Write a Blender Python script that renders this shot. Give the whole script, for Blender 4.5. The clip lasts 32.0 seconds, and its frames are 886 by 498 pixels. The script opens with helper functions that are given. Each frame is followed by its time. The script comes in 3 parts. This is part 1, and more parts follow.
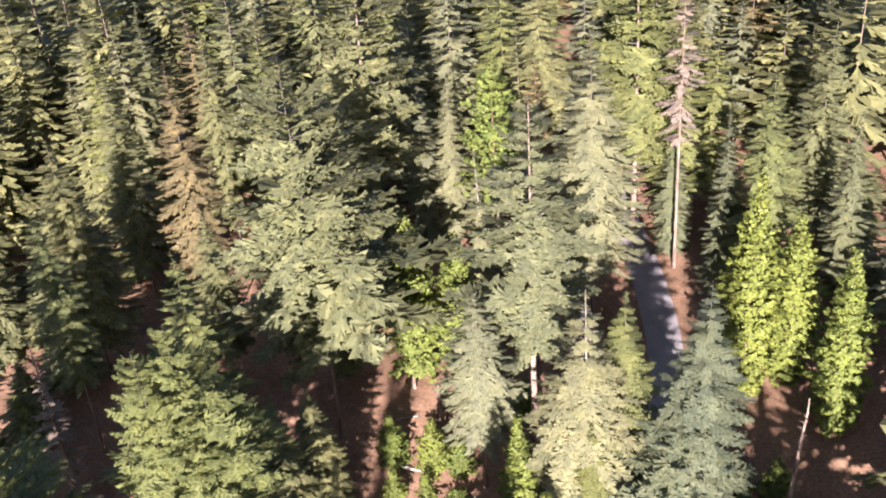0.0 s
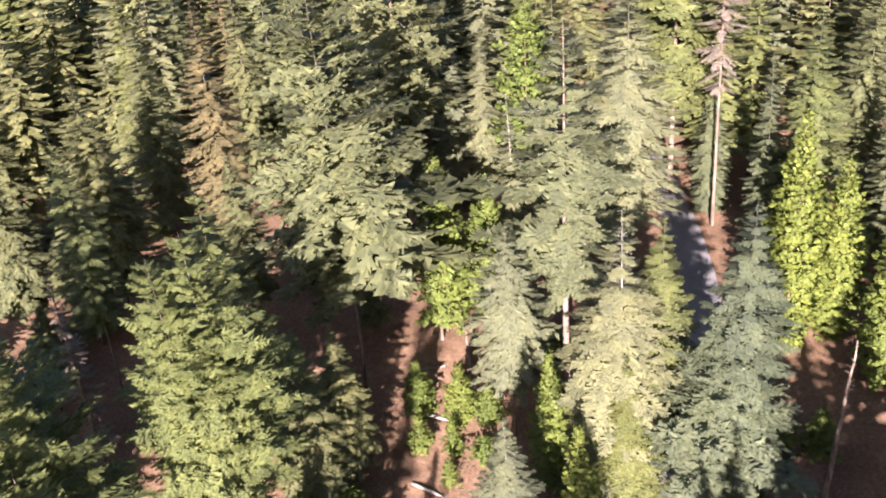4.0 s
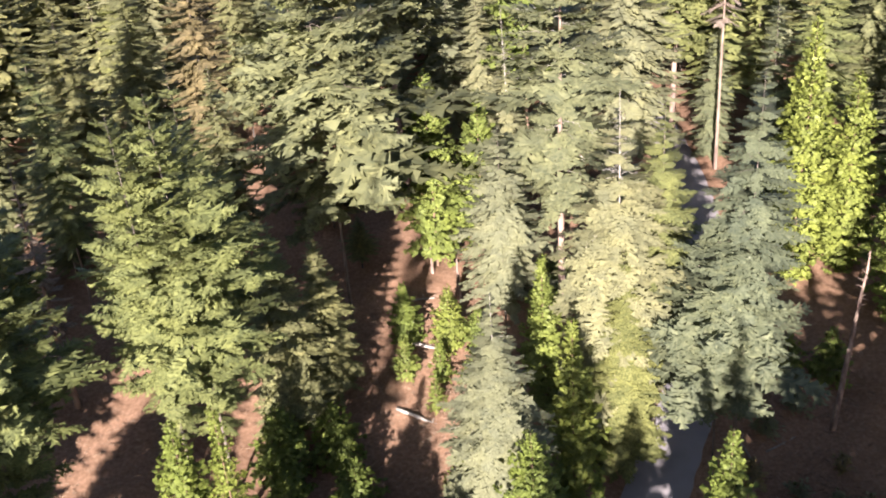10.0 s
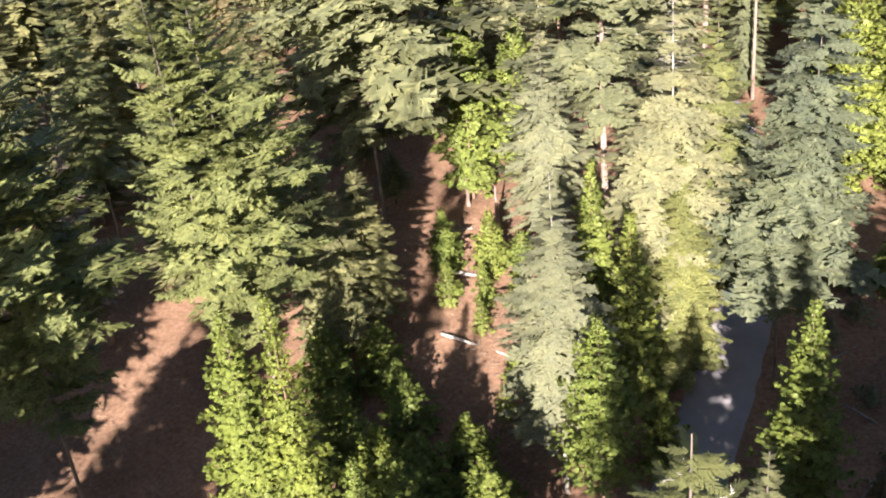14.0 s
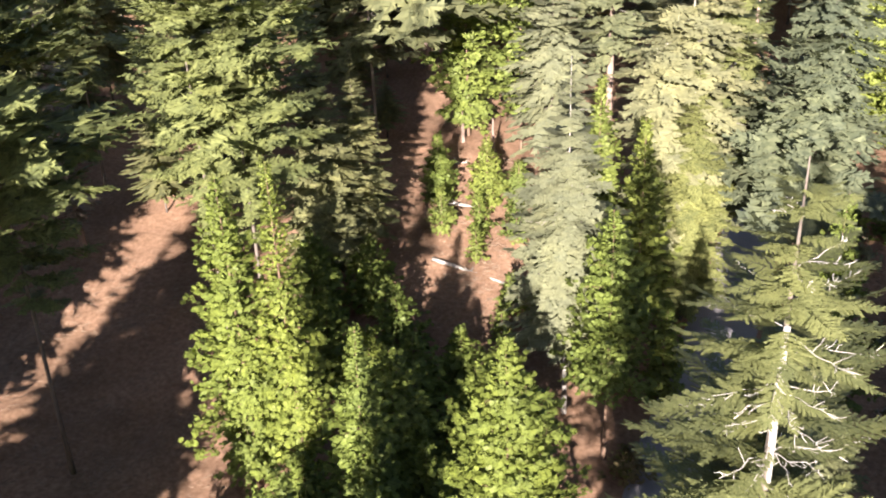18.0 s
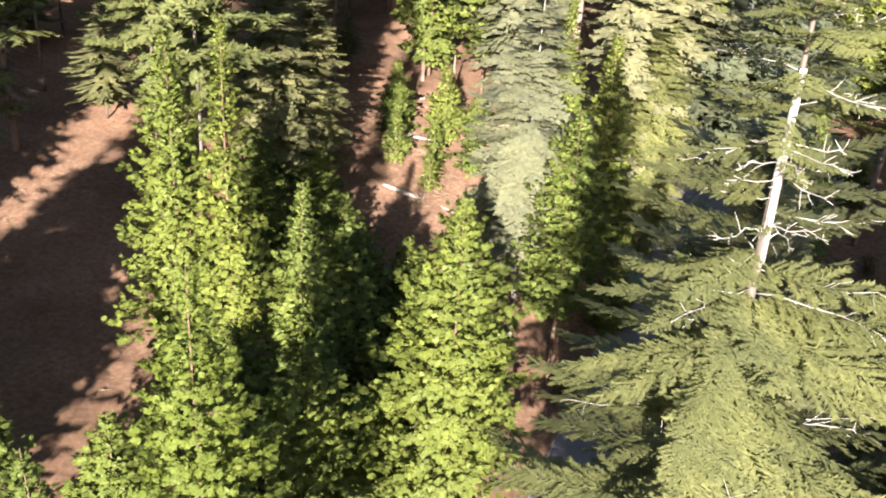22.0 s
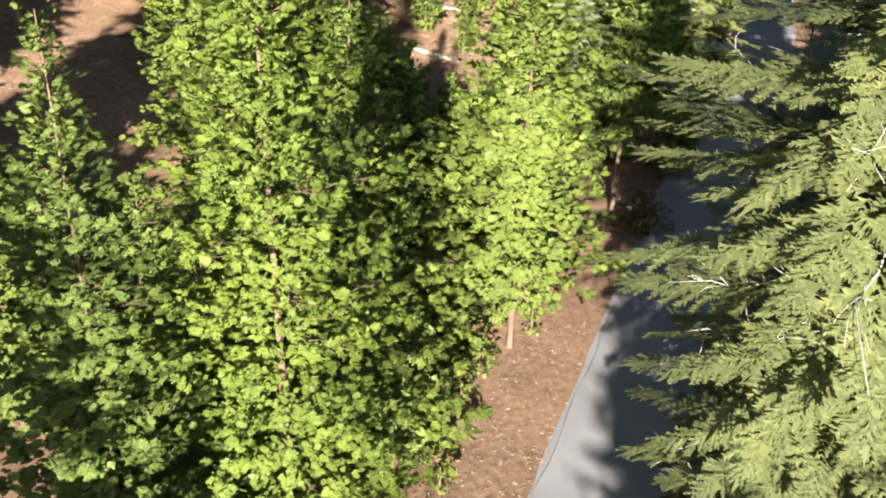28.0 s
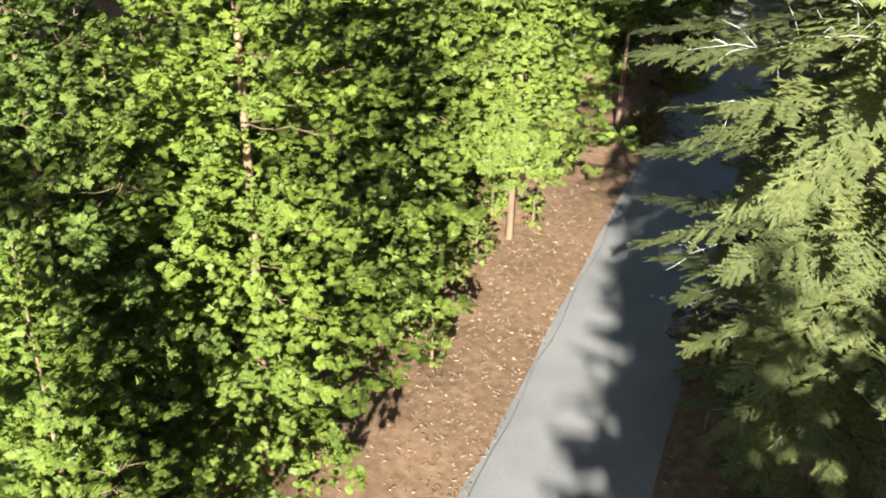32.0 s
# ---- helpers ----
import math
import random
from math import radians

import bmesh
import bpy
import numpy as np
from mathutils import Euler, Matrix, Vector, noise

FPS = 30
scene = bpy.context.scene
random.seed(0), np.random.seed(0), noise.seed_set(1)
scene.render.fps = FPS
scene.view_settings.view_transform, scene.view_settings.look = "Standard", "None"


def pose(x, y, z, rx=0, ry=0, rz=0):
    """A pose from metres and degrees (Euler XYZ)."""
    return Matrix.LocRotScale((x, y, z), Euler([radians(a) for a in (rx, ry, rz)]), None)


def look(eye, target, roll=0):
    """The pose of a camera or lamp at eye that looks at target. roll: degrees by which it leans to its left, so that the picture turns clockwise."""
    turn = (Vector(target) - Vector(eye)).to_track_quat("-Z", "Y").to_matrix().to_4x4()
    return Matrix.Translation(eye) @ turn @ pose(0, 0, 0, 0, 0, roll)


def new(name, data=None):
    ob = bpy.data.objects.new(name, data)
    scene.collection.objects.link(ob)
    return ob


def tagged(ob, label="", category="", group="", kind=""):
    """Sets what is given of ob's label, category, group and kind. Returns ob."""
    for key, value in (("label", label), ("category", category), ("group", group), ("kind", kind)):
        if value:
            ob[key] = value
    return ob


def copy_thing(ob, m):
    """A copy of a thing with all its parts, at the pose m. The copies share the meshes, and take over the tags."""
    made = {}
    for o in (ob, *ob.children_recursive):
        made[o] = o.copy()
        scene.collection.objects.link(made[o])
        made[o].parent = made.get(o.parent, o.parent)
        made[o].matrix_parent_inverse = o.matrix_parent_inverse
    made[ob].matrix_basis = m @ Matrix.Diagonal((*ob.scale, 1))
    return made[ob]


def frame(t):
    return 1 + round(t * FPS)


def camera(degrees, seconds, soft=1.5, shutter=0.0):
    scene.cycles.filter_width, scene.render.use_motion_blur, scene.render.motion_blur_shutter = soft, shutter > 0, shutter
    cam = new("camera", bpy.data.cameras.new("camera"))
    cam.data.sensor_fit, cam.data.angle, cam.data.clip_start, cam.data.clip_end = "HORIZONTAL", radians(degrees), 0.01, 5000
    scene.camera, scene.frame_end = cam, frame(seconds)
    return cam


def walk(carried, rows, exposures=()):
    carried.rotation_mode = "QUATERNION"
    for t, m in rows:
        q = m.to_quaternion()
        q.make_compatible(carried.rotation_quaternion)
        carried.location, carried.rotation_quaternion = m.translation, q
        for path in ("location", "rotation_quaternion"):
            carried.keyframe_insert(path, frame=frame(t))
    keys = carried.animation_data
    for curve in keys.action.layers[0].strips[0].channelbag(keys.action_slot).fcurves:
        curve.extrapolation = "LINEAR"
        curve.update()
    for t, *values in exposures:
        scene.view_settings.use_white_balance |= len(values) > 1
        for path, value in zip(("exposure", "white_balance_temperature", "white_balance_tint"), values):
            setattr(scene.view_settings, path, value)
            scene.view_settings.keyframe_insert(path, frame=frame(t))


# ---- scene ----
cam = camera(48.93, 32.0, soft=2.0)
ROWS = [
    (0.0, 0.62, -3.03, 69.58, 61.24, 4.26, -0.20),
    (0.5, 0.65, -3.04, 68.75, 61.24, 4.28, -0.15),
    (1.0, 0.64, -3.05, 67.86, 61.25, 4.39, -0.04),
    (1.5, 0.58, -3.05, 66.91, 61.38, 5.19, 0.39),
    (2.0, 0.51, -3.08, 66.00, 61.51, 4.88, 1.19),
    (2.5, 0.45, -3.11, 65.16, 61.61, 4.41, 1.49),
    (3.0, 0.40, -3.12, 64.30, 61.62, 4.13, 1.65),
    (3.5, 0.32, -3.13, 63.40, 61.67, 4.44, 1.69),
    (5.5, 0.22, -3.36, 59.88, 62.00, 4.72, 1.71),
    (6.0, 0.25, -3.34, 58.94, 62.17, 4.08, 1.71),
    (6.5, 0.29, -3.41, 58.02, 62.23, 4.36, 1.68),
    (7.0, 0.32, -3.44, 57.14, 62.37, 3.98, 1.69),
    (7.5, 0.37, -3.48, 56.29, 62.50, 4.03, 1.67),
    (8.0, 0.39, -3.51, 55.43, 62.68, 4.00, 1.60),
    (8.5, 0.43, -3.52, 54.53, 62.85, 4.37, 1.53),
    (9.0, 0.48, -3.52, 53.65, 63.04, 4.47, 1.66),
    (9.5, 0.54, -3.51, 52.74, 63.05, 4.07, 1.87),
    (10.0, 0.58, -3.52, 51.86, 63.06, 4.13, 2.04),
    (10.5, 0.63, -3.51, 50.97, 63.03, 3.83, 2.24),
    (11.0, 0.64, -3.47, 50.06, 63.06, 3.77, 2.44),
    (11.5, 0.50, -3.37, 49.06, 63.11, -2.91, 2.50),
    (12.0, 0.08, -3.44, 48.19, 63.18, -3.02, 2.30),
    (12.5, -0.64, -3.76, 47.46, 63.06, -1.18, 1.88),
    (13.0, -1.46, -4.07, 46.71, 63.04, -3.46, 1.60),
    (13.5, -2.10, -4.25, 45.88, 63.06, 4.87, 1.71),
    (14.0, -2.61, -4.29, 45.02, 62.97, 5.92, 1.82),
    (14.5, -3.05, -4.27, 44.11, 62.91, 5.59, 1.96),
    (16.5, -4.53, -4.83, 40.66, 63.12, 1.46, 2.20),
    (17.0, -5.06, -4.78, 39.82, 63.16, 1.25, 1.41),
    (17.5, -5.32, -4.62, 38.91, 63.14, 3.14, 1.46),
    (18.0, -5.50, -4.46, 37.98, 63.14, 2.16, 1.43),
    (18.5, -5.60, -4.36, 37.18, 63.16, 0.23, 1.39),
    (19.0, -6.27, -4.50, 36.43, 63.18, -6.43, 0.71),
    (19.5, -6.54, -4.56, 35.65, 63.15, 1.49, 0.44),
    (20.0, -6.25, -4.47, 34.73, 63.06, 6.86, 0.49),
    (20.5, -6.31, -4.47, 34.01, 63.09, -0.30, 0.28),
    (21.0, -6.25, -4.68, 33.25, 63.19, -3.23, 0.47),
    (21.5, -6.12, -4.86, 32.47, 63.18, -3.07, 0.52),
    (22.0, -6.12, -4.81, 31.69, 63.32, -3.54, 0.41),
    (22.5, -6.38, -4.65, 30.83, 63.39, -12.52, 0.12),
    (23.0, -6.54, -4.43, 29.95, 63.20, -4.89, 0.49),
    (23.5, -7.17, -4.37, 28.98, 63.16, -5.14, -0.27),
    (24.0, -7.55, -4.37, 28.22, 62.98, 0.37, -0.06),
    (24.5, -7.80, -4.34, 27.42, 62.75, 0.84, 0.03),
    (25.0, -7.97, -4.29, 26.63, 62.56, -0.18, 0.02),
    (25.5, -8.09, -4.32, 25.91, 62.41, -0.92, -0.05),
    (27.5, -8.09, -3.99, 22.47, 62.45, -2.14, 0.02),
    (28.0, -8.05, -3.98, 21.64, 62.59, -2.04, -0.01),
    (28.5, -7.97, -3.88, 20.83, 62.73, -2.14, 0.04),
    (29.0, -7.89, -3.80, 20.02, 62.83, -2.34, 0.07),
    (29.5, -7.82, -3.76, 19.20, 62.93, -2.44, 0.15),
    (30.0, -7.73, -3.74, 18.40, 62.98, -2.03, 0.22),
    (30.5, -7.65, -3.69, 17.56, 62.95, -2.15, 0.29),
    (31.0, -7.60, -3.68, 16.76, 62.96, -1.85, 0.29),
    (31.5, -7.58, -3.71, 16.35, 63.05, -1.91, 0.08),
    (32.0, -7.54, -3.72, 16.24, 63.08, -1.95, 0.16),
]
walk(cam, [(t, pose(*row)) for t, *row in ROWS], exposures=[(0.0, 2.2, 6150, 24), (14.0, 2.28, 6350, 17), (20.0, 2.3, 6350, 15), (25.0, 2.22, 6350, 11), (28.5, 2.22, 6200, 2), (32.0, 2.2, 6150, -5)])

# ---- world and light ----
SUN_UP, SUN_WAY = 20.0, (0.103, 1.0)
world = bpy.data.worlds.new("sky")
scene.world = world
world.use_nodes = True
sky = world.node_tree.nodes.new("ShaderNodeTexSky")
sky.sky_type, sky.sun_disc = "NISHITA", False
sky.sun_elevation, sky.sun_rotation = radians(SUN_UP), radians(180 + 6)
background = world.node_tree.nodes["Background"]
background.inputs["Strength"].default_value = 0.036
world.node_tree.links.new(sky.outputs[0], background.inputs["Color"])
sun_data = bpy.data.lights.new("sun", "SUN")
sun_data.energy, sun_data.angle, sun_data.color = 5.0, radians(0.53), (1.0, 0.93, 0.82)
sun = new("sun", sun_data)
sun.matrix_basis = look((-4, -40, 60), (-4 + SUN_WAY[0], -39, 60 - math.tan(radians(SUN_UP)) * math.hypot(*SUN_WAY)))

# ---- materials ----


def nodes_of(name):
    m = bpy.data.materials.new(name)
    m.use_nodes = True
    return m, m.node_tree.nodes, m.node_tree.links, m.node_tree.nodes["Principled BSDF"]


def noise_node(nodes, links, scale, detail=4.0, coords="Object", stretch=None):
    tc = nodes.new("ShaderNodeTexCoord")
    n = nodes.new("ShaderNodeTexNoise")
    n.inputs["Scale"].default_value, n.inputs["Detail"].default_value = scale, detail
    if stretch:
        mp = nodes.new("ShaderNodeMapping")
        mp.inputs["Scale"].default_value = stretch
        links.new(tc.outputs[coords], mp.inputs[0])
        links.new(mp.outputs[0], n.inputs["Vector"])
    else:
        links.new(tc.outputs[coords], n.inputs["Vector"])
    return n


def ramp_node(nodes, links, source, stops):
    r = nodes.new("ShaderNodeValToRGB")
    while len(r.color_ramp.elements) < len(stops):
        r.color_ramp.elements.new(0.5)
    for e, (at, c) in zip(r.color_ramp.elements, stops):
        e.position, e.color = at, (*c, 1)
    links.new(source, r.inputs[0])
    return r


def mix_node(nodes, links, kind, fac, a, b):
    m = nodes.new("ShaderNodeMix")
    m.data_type, m.blend_type = "RGBA", kind
    for socket, v in ((m.inputs[0], fac), (m.inputs[6], a), (m.inputs[7], b)):
        if isinstance(v, (int, float, tuple)):
            socket.default_value = v
        else:
            links.new(v, socket)
    return m.outputs[2]


def bump(nodes, links, shader, height, strength, distance):
    b = nodes.new("ShaderNodeBump")
    b.inputs["Strength"].default_value, b.inputs["Distance"].default_value = strength, distance
    links.new(height, b.inputs["Height"])
    links.new(b.outputs[0], shader.inputs["Normal"])


def foliage(name, dark, mid, light, through_light=0.22):
    """Needles and scale leaves: tone varies from sprig to sprig and from bough to bough."""
    m, nodes, links, shader = nodes_of(name)
    geo = nodes.new("ShaderNodeNewGeometry")
    tone = ramp_node(nodes, links, geo.outputs["Random Per Island"], [(0.0, dark), (0.55, mid), (1.0, light)])
    patch = noise_node(nodes, links, 0.55, 3.0)
    shade = ramp_node(nodes, links, patch.outputs["Fac"], [(0.3, (0.72, 0.74, 0.78)), (0.7, (1.2, 1.16, 1.05))])
    colour = mix_node(nodes, links, "MULTIPLY", 1.0, tone.outputs[0], shade.outputs[0])
    one = nodes.new("ShaderNodeObjectInfo")
    tint = ramp_node(nodes, links, one.outputs["Random"], [(0.0, (0.86, 0.9, 0.95)), (1.0, (1.12, 1.08, 0.98))])
    colour = mix_node(nodes, links, "MULTIPLY", 1.0, colour, tint.outputs[0])
    links.new(colour, shader.inputs["Base Color"])
    shader.inputs["Roughness"].default_value = 0.6
    shader.inputs["Specular IOR Level"].default_value = 0.35
    glow = nodes.new("ShaderNodeBsdfTranslucent")
    links.new(mix_node(nodes, links, "MULTIPLY", 1.0, colour, (1.1, 1.25, 0.6, 1)), glow.inputs["Color"])
    both = nodes.new("ShaderNodeMixShader")
    both.inputs[0].default_value = through_light
    links.new(shader.outputs[0], both.inputs[1])
    links.new(glow.outputs[0], both.inputs[2])
    links.new(both.outputs[0], nodes["Material Output"].inputs["Surface"])
    return m


def bark(name, dark, light, scale=3.0):
    m, nodes, links, shader = nodes_of(name)
    n = noise_node(nodes, links, scale, 6.0, stretch=(1, 1, 0.18))
    big = noise_node(nodes, links, 0.35, 2.0)
    c = ramp_node(nodes, links, n.outputs["Fac"], [(0.32, dark), (0.66, light)])
    s = ramp_node(nodes, links, big.outputs["Fac"], [(0.3, (0.75, 0.74, 0.72)), (0.7, (1.15, 1.12, 1.1))])
    links.new(mix_node(nodes, links, "MULTIPLY", 1.0, c.outputs[0], s.outputs[0]), shader.inputs["Base Color"])
    shader.inputs["Roughness"].default_value = 0.9
    bump(nodes, links, shader, n.outputs["Fac"], 0.8, 0.06)
    return m


LEAF = {
    "fir": foliage("fir_needles", (0.095, 0.098, 0.048), (0.165, 0.168, 0.082), (0.235, 0.233, 0.115)),
    "grey": foliage("greyish_needles", (0.14, 0.144, 0.088), (0.19, 0.194, 0.118), (0.235, 0.237, 0.146)),
    "blue": foliage("bluish_needles", (0.088, 0.1, 0.06), (0.135, 0.148, 0.088), (0.185, 0.197, 0.118)),
    "gold": foliage("yellowish_needles", (0.09, 0.1, 0.039), (0.157, 0.17, 0.067), (0.22, 0.23, 0.092)),
    "olive": foliage("olive_needles", (0.105, 0.115, 0.042), (0.185, 0.198, 0.07), (0.26, 0.27, 0.098)),
    "cedar": foliage("cedar_sprays", (0.095, 0.118, 0.028), (0.167, 0.206, 0.045), (0.233, 0.276, 0.064), 0.26),
    "spring": foliage("bright_cedar_sprays", (0.102, 0.132, 0.024), (0.172, 0.217, 0.04), (0.234, 0.28, 0.056), 0.26),
    "lime": foliage("yellow_green_sprays", (0.10, 0.122, 0.028), (0.175, 0.21, 0.05), (0.25, 0.288, 0.075), 0.24),
    "sage": foliage("sage_green_needles", (0.1, 0.108, 0.042), (0.153, 0.16, 0.062), (0.21, 0.216, 0.09)),
    "rust": foliage("browning_needles", (0.10, 0.085, 0.04), (0.19, 0.15, 0.075), (0.29, 0.22, 0.12)),
    "dead": foliage("dead_needles", (0.15, 0.12, 0.105), (0.24, 0.19, 0.165), (0.33, 0.275, 0.245), 0.15),
}
BARK = {
    "fir": bark("grey_brown_bark", (0.06, 0.048, 0.04), (0.20, 0.165, 0.14)),
    "pine": bark("pinkish_bark", (0.12, 0.08, 0.065), (0.34, 0.25, 0.205)),
    "cedar": bark("reddish_bark", (0.10, 0.06, 0.04), (0.28, 0.18, 0.125)),
    "white": bark("whitened_wood", (0.32, 0.30, 0.285), (0.56, 0.53, 0.505), 3.0),
    "bare": bark("bleached_wood", (0.18, 0.16, 0.145), (0.42, 0.39, 0.36)),
}


def ground_material():
    m, nodes, links, shader = nodes_of("needle_duff")
    big = noise_node(nodes, links, 0.16, 4.0)
    fine = noise_node(nodes, links, 3.2, 10.0)
    grain = noise_node(nodes, links, 34.0, 5.0)
    base = ramp_node(nodes, links, fine.outputs["Fac"], [(0.25, (0.155, 0.095, 0.062)), (0.5, (0.228, 0.145, 0.098)), (0.78, (0.305, 0.208, 0.15))])
    wide = ramp_node(nodes, links, big.outputs["Fac"], [(0.3, (0.75, 0.70, 0.66)), (0.7, (1.2, 1.12, 1.08))])
    c = mix_node(nodes, links, "MULTIPLY", 1.0, base.outputs[0], wide.outputs[0])
    spot = ramp_node(nodes, links, grain.outputs["Fac"], [(0.35, (0.7, 0.7, 0.7)), (0.65, (1.25, 1.22, 1.2))])
    links.new(mix_node(nodes, links, "MULTIPLY", 0.8, c, spot.outputs[0]), shader.inputs["Base Color"])
    shader.inputs["Roughness"].default_value = 0.95
    shader.inputs["Specular IOR Level"].default_value = 0.15
    bump(nodes, links, shader, grain.outputs["Fac"], 0.6, 0.03)
    return m


def asphalt_material():
    m, nodes, links, shader = nodes_of("worn_asphalt")
    grit = noise_node(nodes, links, 45.0, 6.0)
    stain = noise_node(nodes, links, 0.45, 5.0)
    base = ramp_node(nodes, links, grit.outputs["Fac"], [(0.35, (0.208, 0.19, 0.2)), (0.65, (0.295, 0.272, 0.285))])
    wide = ramp_node(nodes, links, stain.outputs["Fac"], [(0.3, (0.84, 0.83, 0.83)), (0.72, (1.1, 1.09, 1.08))])
    links.new(mix_node(nodes, links, "MULTIPLY", 1.0, base.outputs[0], wide.outputs[0]), shader.inputs["Base Color"])
    shader.inputs["Roughness"].default_value = 0.85
    bump(nodes, links, shader, grit.outputs["Fac"], 0.4, 0.01)
    return m


DUFF, ASPHALT = ground_material(), asphalt_material()
TAR = bark("crack_dirt", (0.08, 0.07, 0.068), (0.15, 0.13, 0.125), 8.0)

# ---- mesh helpers ----
ROUND = 0.66


def quads(name, v, f, material):
    """A mesh from arrays: v (n, 3), f (m, 4)."""
    me = bpy.data.meshes.new(name)
    v, f = np.ascontiguousarray(v, np.float32), np.ascontiguousarray(f, np.int32)
    me.vertices.add(len(v))
    me.vertices.foreach_set("co", v.ravel())
    me.loops.add(f.size)
    me.loops.foreach_set("vertex_index", f.ravel())
    me.polygons.add(len(f))
    me.polygons.foreach_set("loop_start", np.arange(0, f.size, 4, dtype=np.int32))
    me.update(calc_edges=True)
    me.materials.append(material)
    return me


def triangles(name, v, material, facing=None):
    """A mesh of loose triangles: v (3 n, 3); facing (n, 3) rounds their normals towards the bough they sit on."""
    me = bpy.data.meshes.new(name)
    v = np.ascontiguousarray(v, np.float32)
    if facing is not None:
        t = v.reshape(-1, 3, 3)
        flat = np.cross(t[:, 1] - t[:, 0], t[:, 2] - t[:, 0])
        flat /= np.linalg.norm(flat, axis=1)[:, None] + 1e-9
        wrong = (flat * facing).sum(1) < 0
        t[wrong] = t[wrong][:, ::-1]
        flat[wrong] *= -1
        soft = ROUND * facing + (1 - ROUND) * flat
        soft /= np.linalg.norm(soft, axis=1)[:, None]
    me.vertices.add(len(v))
    me.vertices.foreach_set("co", v.ravel())
    me.loops.add(len(v))
    me.loops.foreach_set("vertex_index", np.arange(len(v), dtype=np.int32))
    me.polygons.add(len(v) // 3)
    me.polygons.foreach_set("loop_start", np.arange(0, len(v), 3, dtype=np.int32))
    me.update(calc_edges=True)
    if facing is not None:
        me.attributes.new("custom_normal", "FLOAT_VECTOR", "POINT").data.foreach_set("vector", np.repeat(soft, 3, axis=0).astype(np.float32).ravel())
    me.materials.append(material)
    return me


def smooth(me):
    me.polygons.foreach_set("use_smooth", np.ones(len(me.polygons), bool))
    return me


def part(name, me, parent, label=""):
    ob = new(name, me)
    ob.parent = parent
    return tagged(ob, label)


def tube(path, radii, sides):
    """Vertices and quads of a tapered tube along a path, closed at its ends."""
    path, n = np.asarray(path, float), len(path)
    ahead = np.gradient(path, axis=0)
    ahead /= np.linalg.norm(ahead, axis=1)[:, None]
    side = np.cross(ahead, np.where(np.abs(ahead[:, 2:]) > 0.9, (1.0, 0, 0), (0, 0, 1.0)))
    side /= np.linalg.norm(side, axis=1)[:, None]
    up = np.cross(side, ahead)
    a = np.linspace(0, 2 * np.pi, sides, endpoint=False)
    ring = np.cos(a)[None, :, None] * side[:, None] + np.sin(a)[None, :, None] * up[:, None]
    v = path[:, None] + ring * np.asarray(radii, float)[:, None, None]
    i, j = np.meshgrid(np.arange(n - 1), np.arange(sides), indexing="ij")
    k = (j + 1) % sides
    f = np.stack([i * sides + j, i * sides + k, (i + 1) * sides + k, (i + 1) * sides + j], -1).reshape(-1, 4)
    v = v.reshape(-1, 3)
    if sides in (4, 6, 8):
        ends = [[0, q, q + 1, q + 2] for q in range(1, sides - 2, 2)]
        f = np.concatenate([f, np.array(ends)[:, ::-1], np.array(ends) + (n - 1) * sides])
    return v, f


class Pile:
    """Collects vertices and quads for one mesh."""

    def __init__(self):
        self.v, self.f, self.n = [], [], 0

    def add(self, v, f):
        self.v.append(v)
        self.f.append(np.asarray(f) + self.n)
        self.n += len(v)

    def mesh(self, name, material):
        return quads(name, np.concatenate(self.v), np.concatenate(self.f), material)


# ---- terrain ----
LEFT_EDGE = [(-22, -30), (-13, 0), (-6.2, 15.8), (-5.4, 19.0), (-2.3, 27), (0.3, 34), (4.2, 45), (9.0, 56.5), (13.4, 66), (17, 75), (19.5, 88), (20, 104), (18, 130), (14, 170)]
WIDE = [4.7, 4.7, 4.7, 4.7, 4.7, 4.7, 4.8, 5.2, 5.0, 4.6, 4.4, 4.4, 4.4, 4.4]


def road_line(steps=140):
    """The road's left edge and right edge, evenly stepped."""
    p = np.array(LEFT_EDGE, float)
    d = np.r_[0, np.cumsum(np.linalg.norm(np.diff(p, axis=0), axis=1))]
    s = np.linspace(0, d[-1], steps)
    x, y, w = np.interp(s, d, p[:, 0]), np.interp(s, d, p[:, 1]), np.interp(s, d, WIDE)
    k = np.ones(9) / 9
    for _ in range(2):
        x[4:-4], y[4:-4] = np.convolve(x, k, "valid"), np.convolve(y, k, "valid")
    t = np.stack([np.gradient(x), np.gradient(y)], 1)
    t /= np.linalg.norm(t, axis=1)[:, None]
    left = np.stack([x, y], 1)
    return left, left + np.stack([t[:, 1], -t[:, 0]], 1) * w[:, None]


ROAD_L, ROAD_R = road_line()
ROAD_C = (ROAD_L + ROAD_R) / 2


def base_height(x, y):
    """The lie of the land: level by the road, rising slowly behind."""
    y = np.asarray(y, float)
    rise = np.interp(y, [-5000, 44, 52, 61, 69, 75, 90, 140, 260, 600, 6000], [0, 0, 0.4, 1.4, 2.7, 3.5, 5.0, 9.0, 19.0, 40.0, 60.0])
    return rise + 0 * np.asarray(x, float)


def wobble(x, y):
    return (0.32 * np.sin(0.31 * x + 1.3) * np.cos(0.27 * y) + 0.16 * np.sin(0.9 * x - 0.6 * y) + 0.07 * np.sin(2.3 * x + 1.9 * y)
            + 0.04 * np.cos(4.1 * x - 3.3 * y))


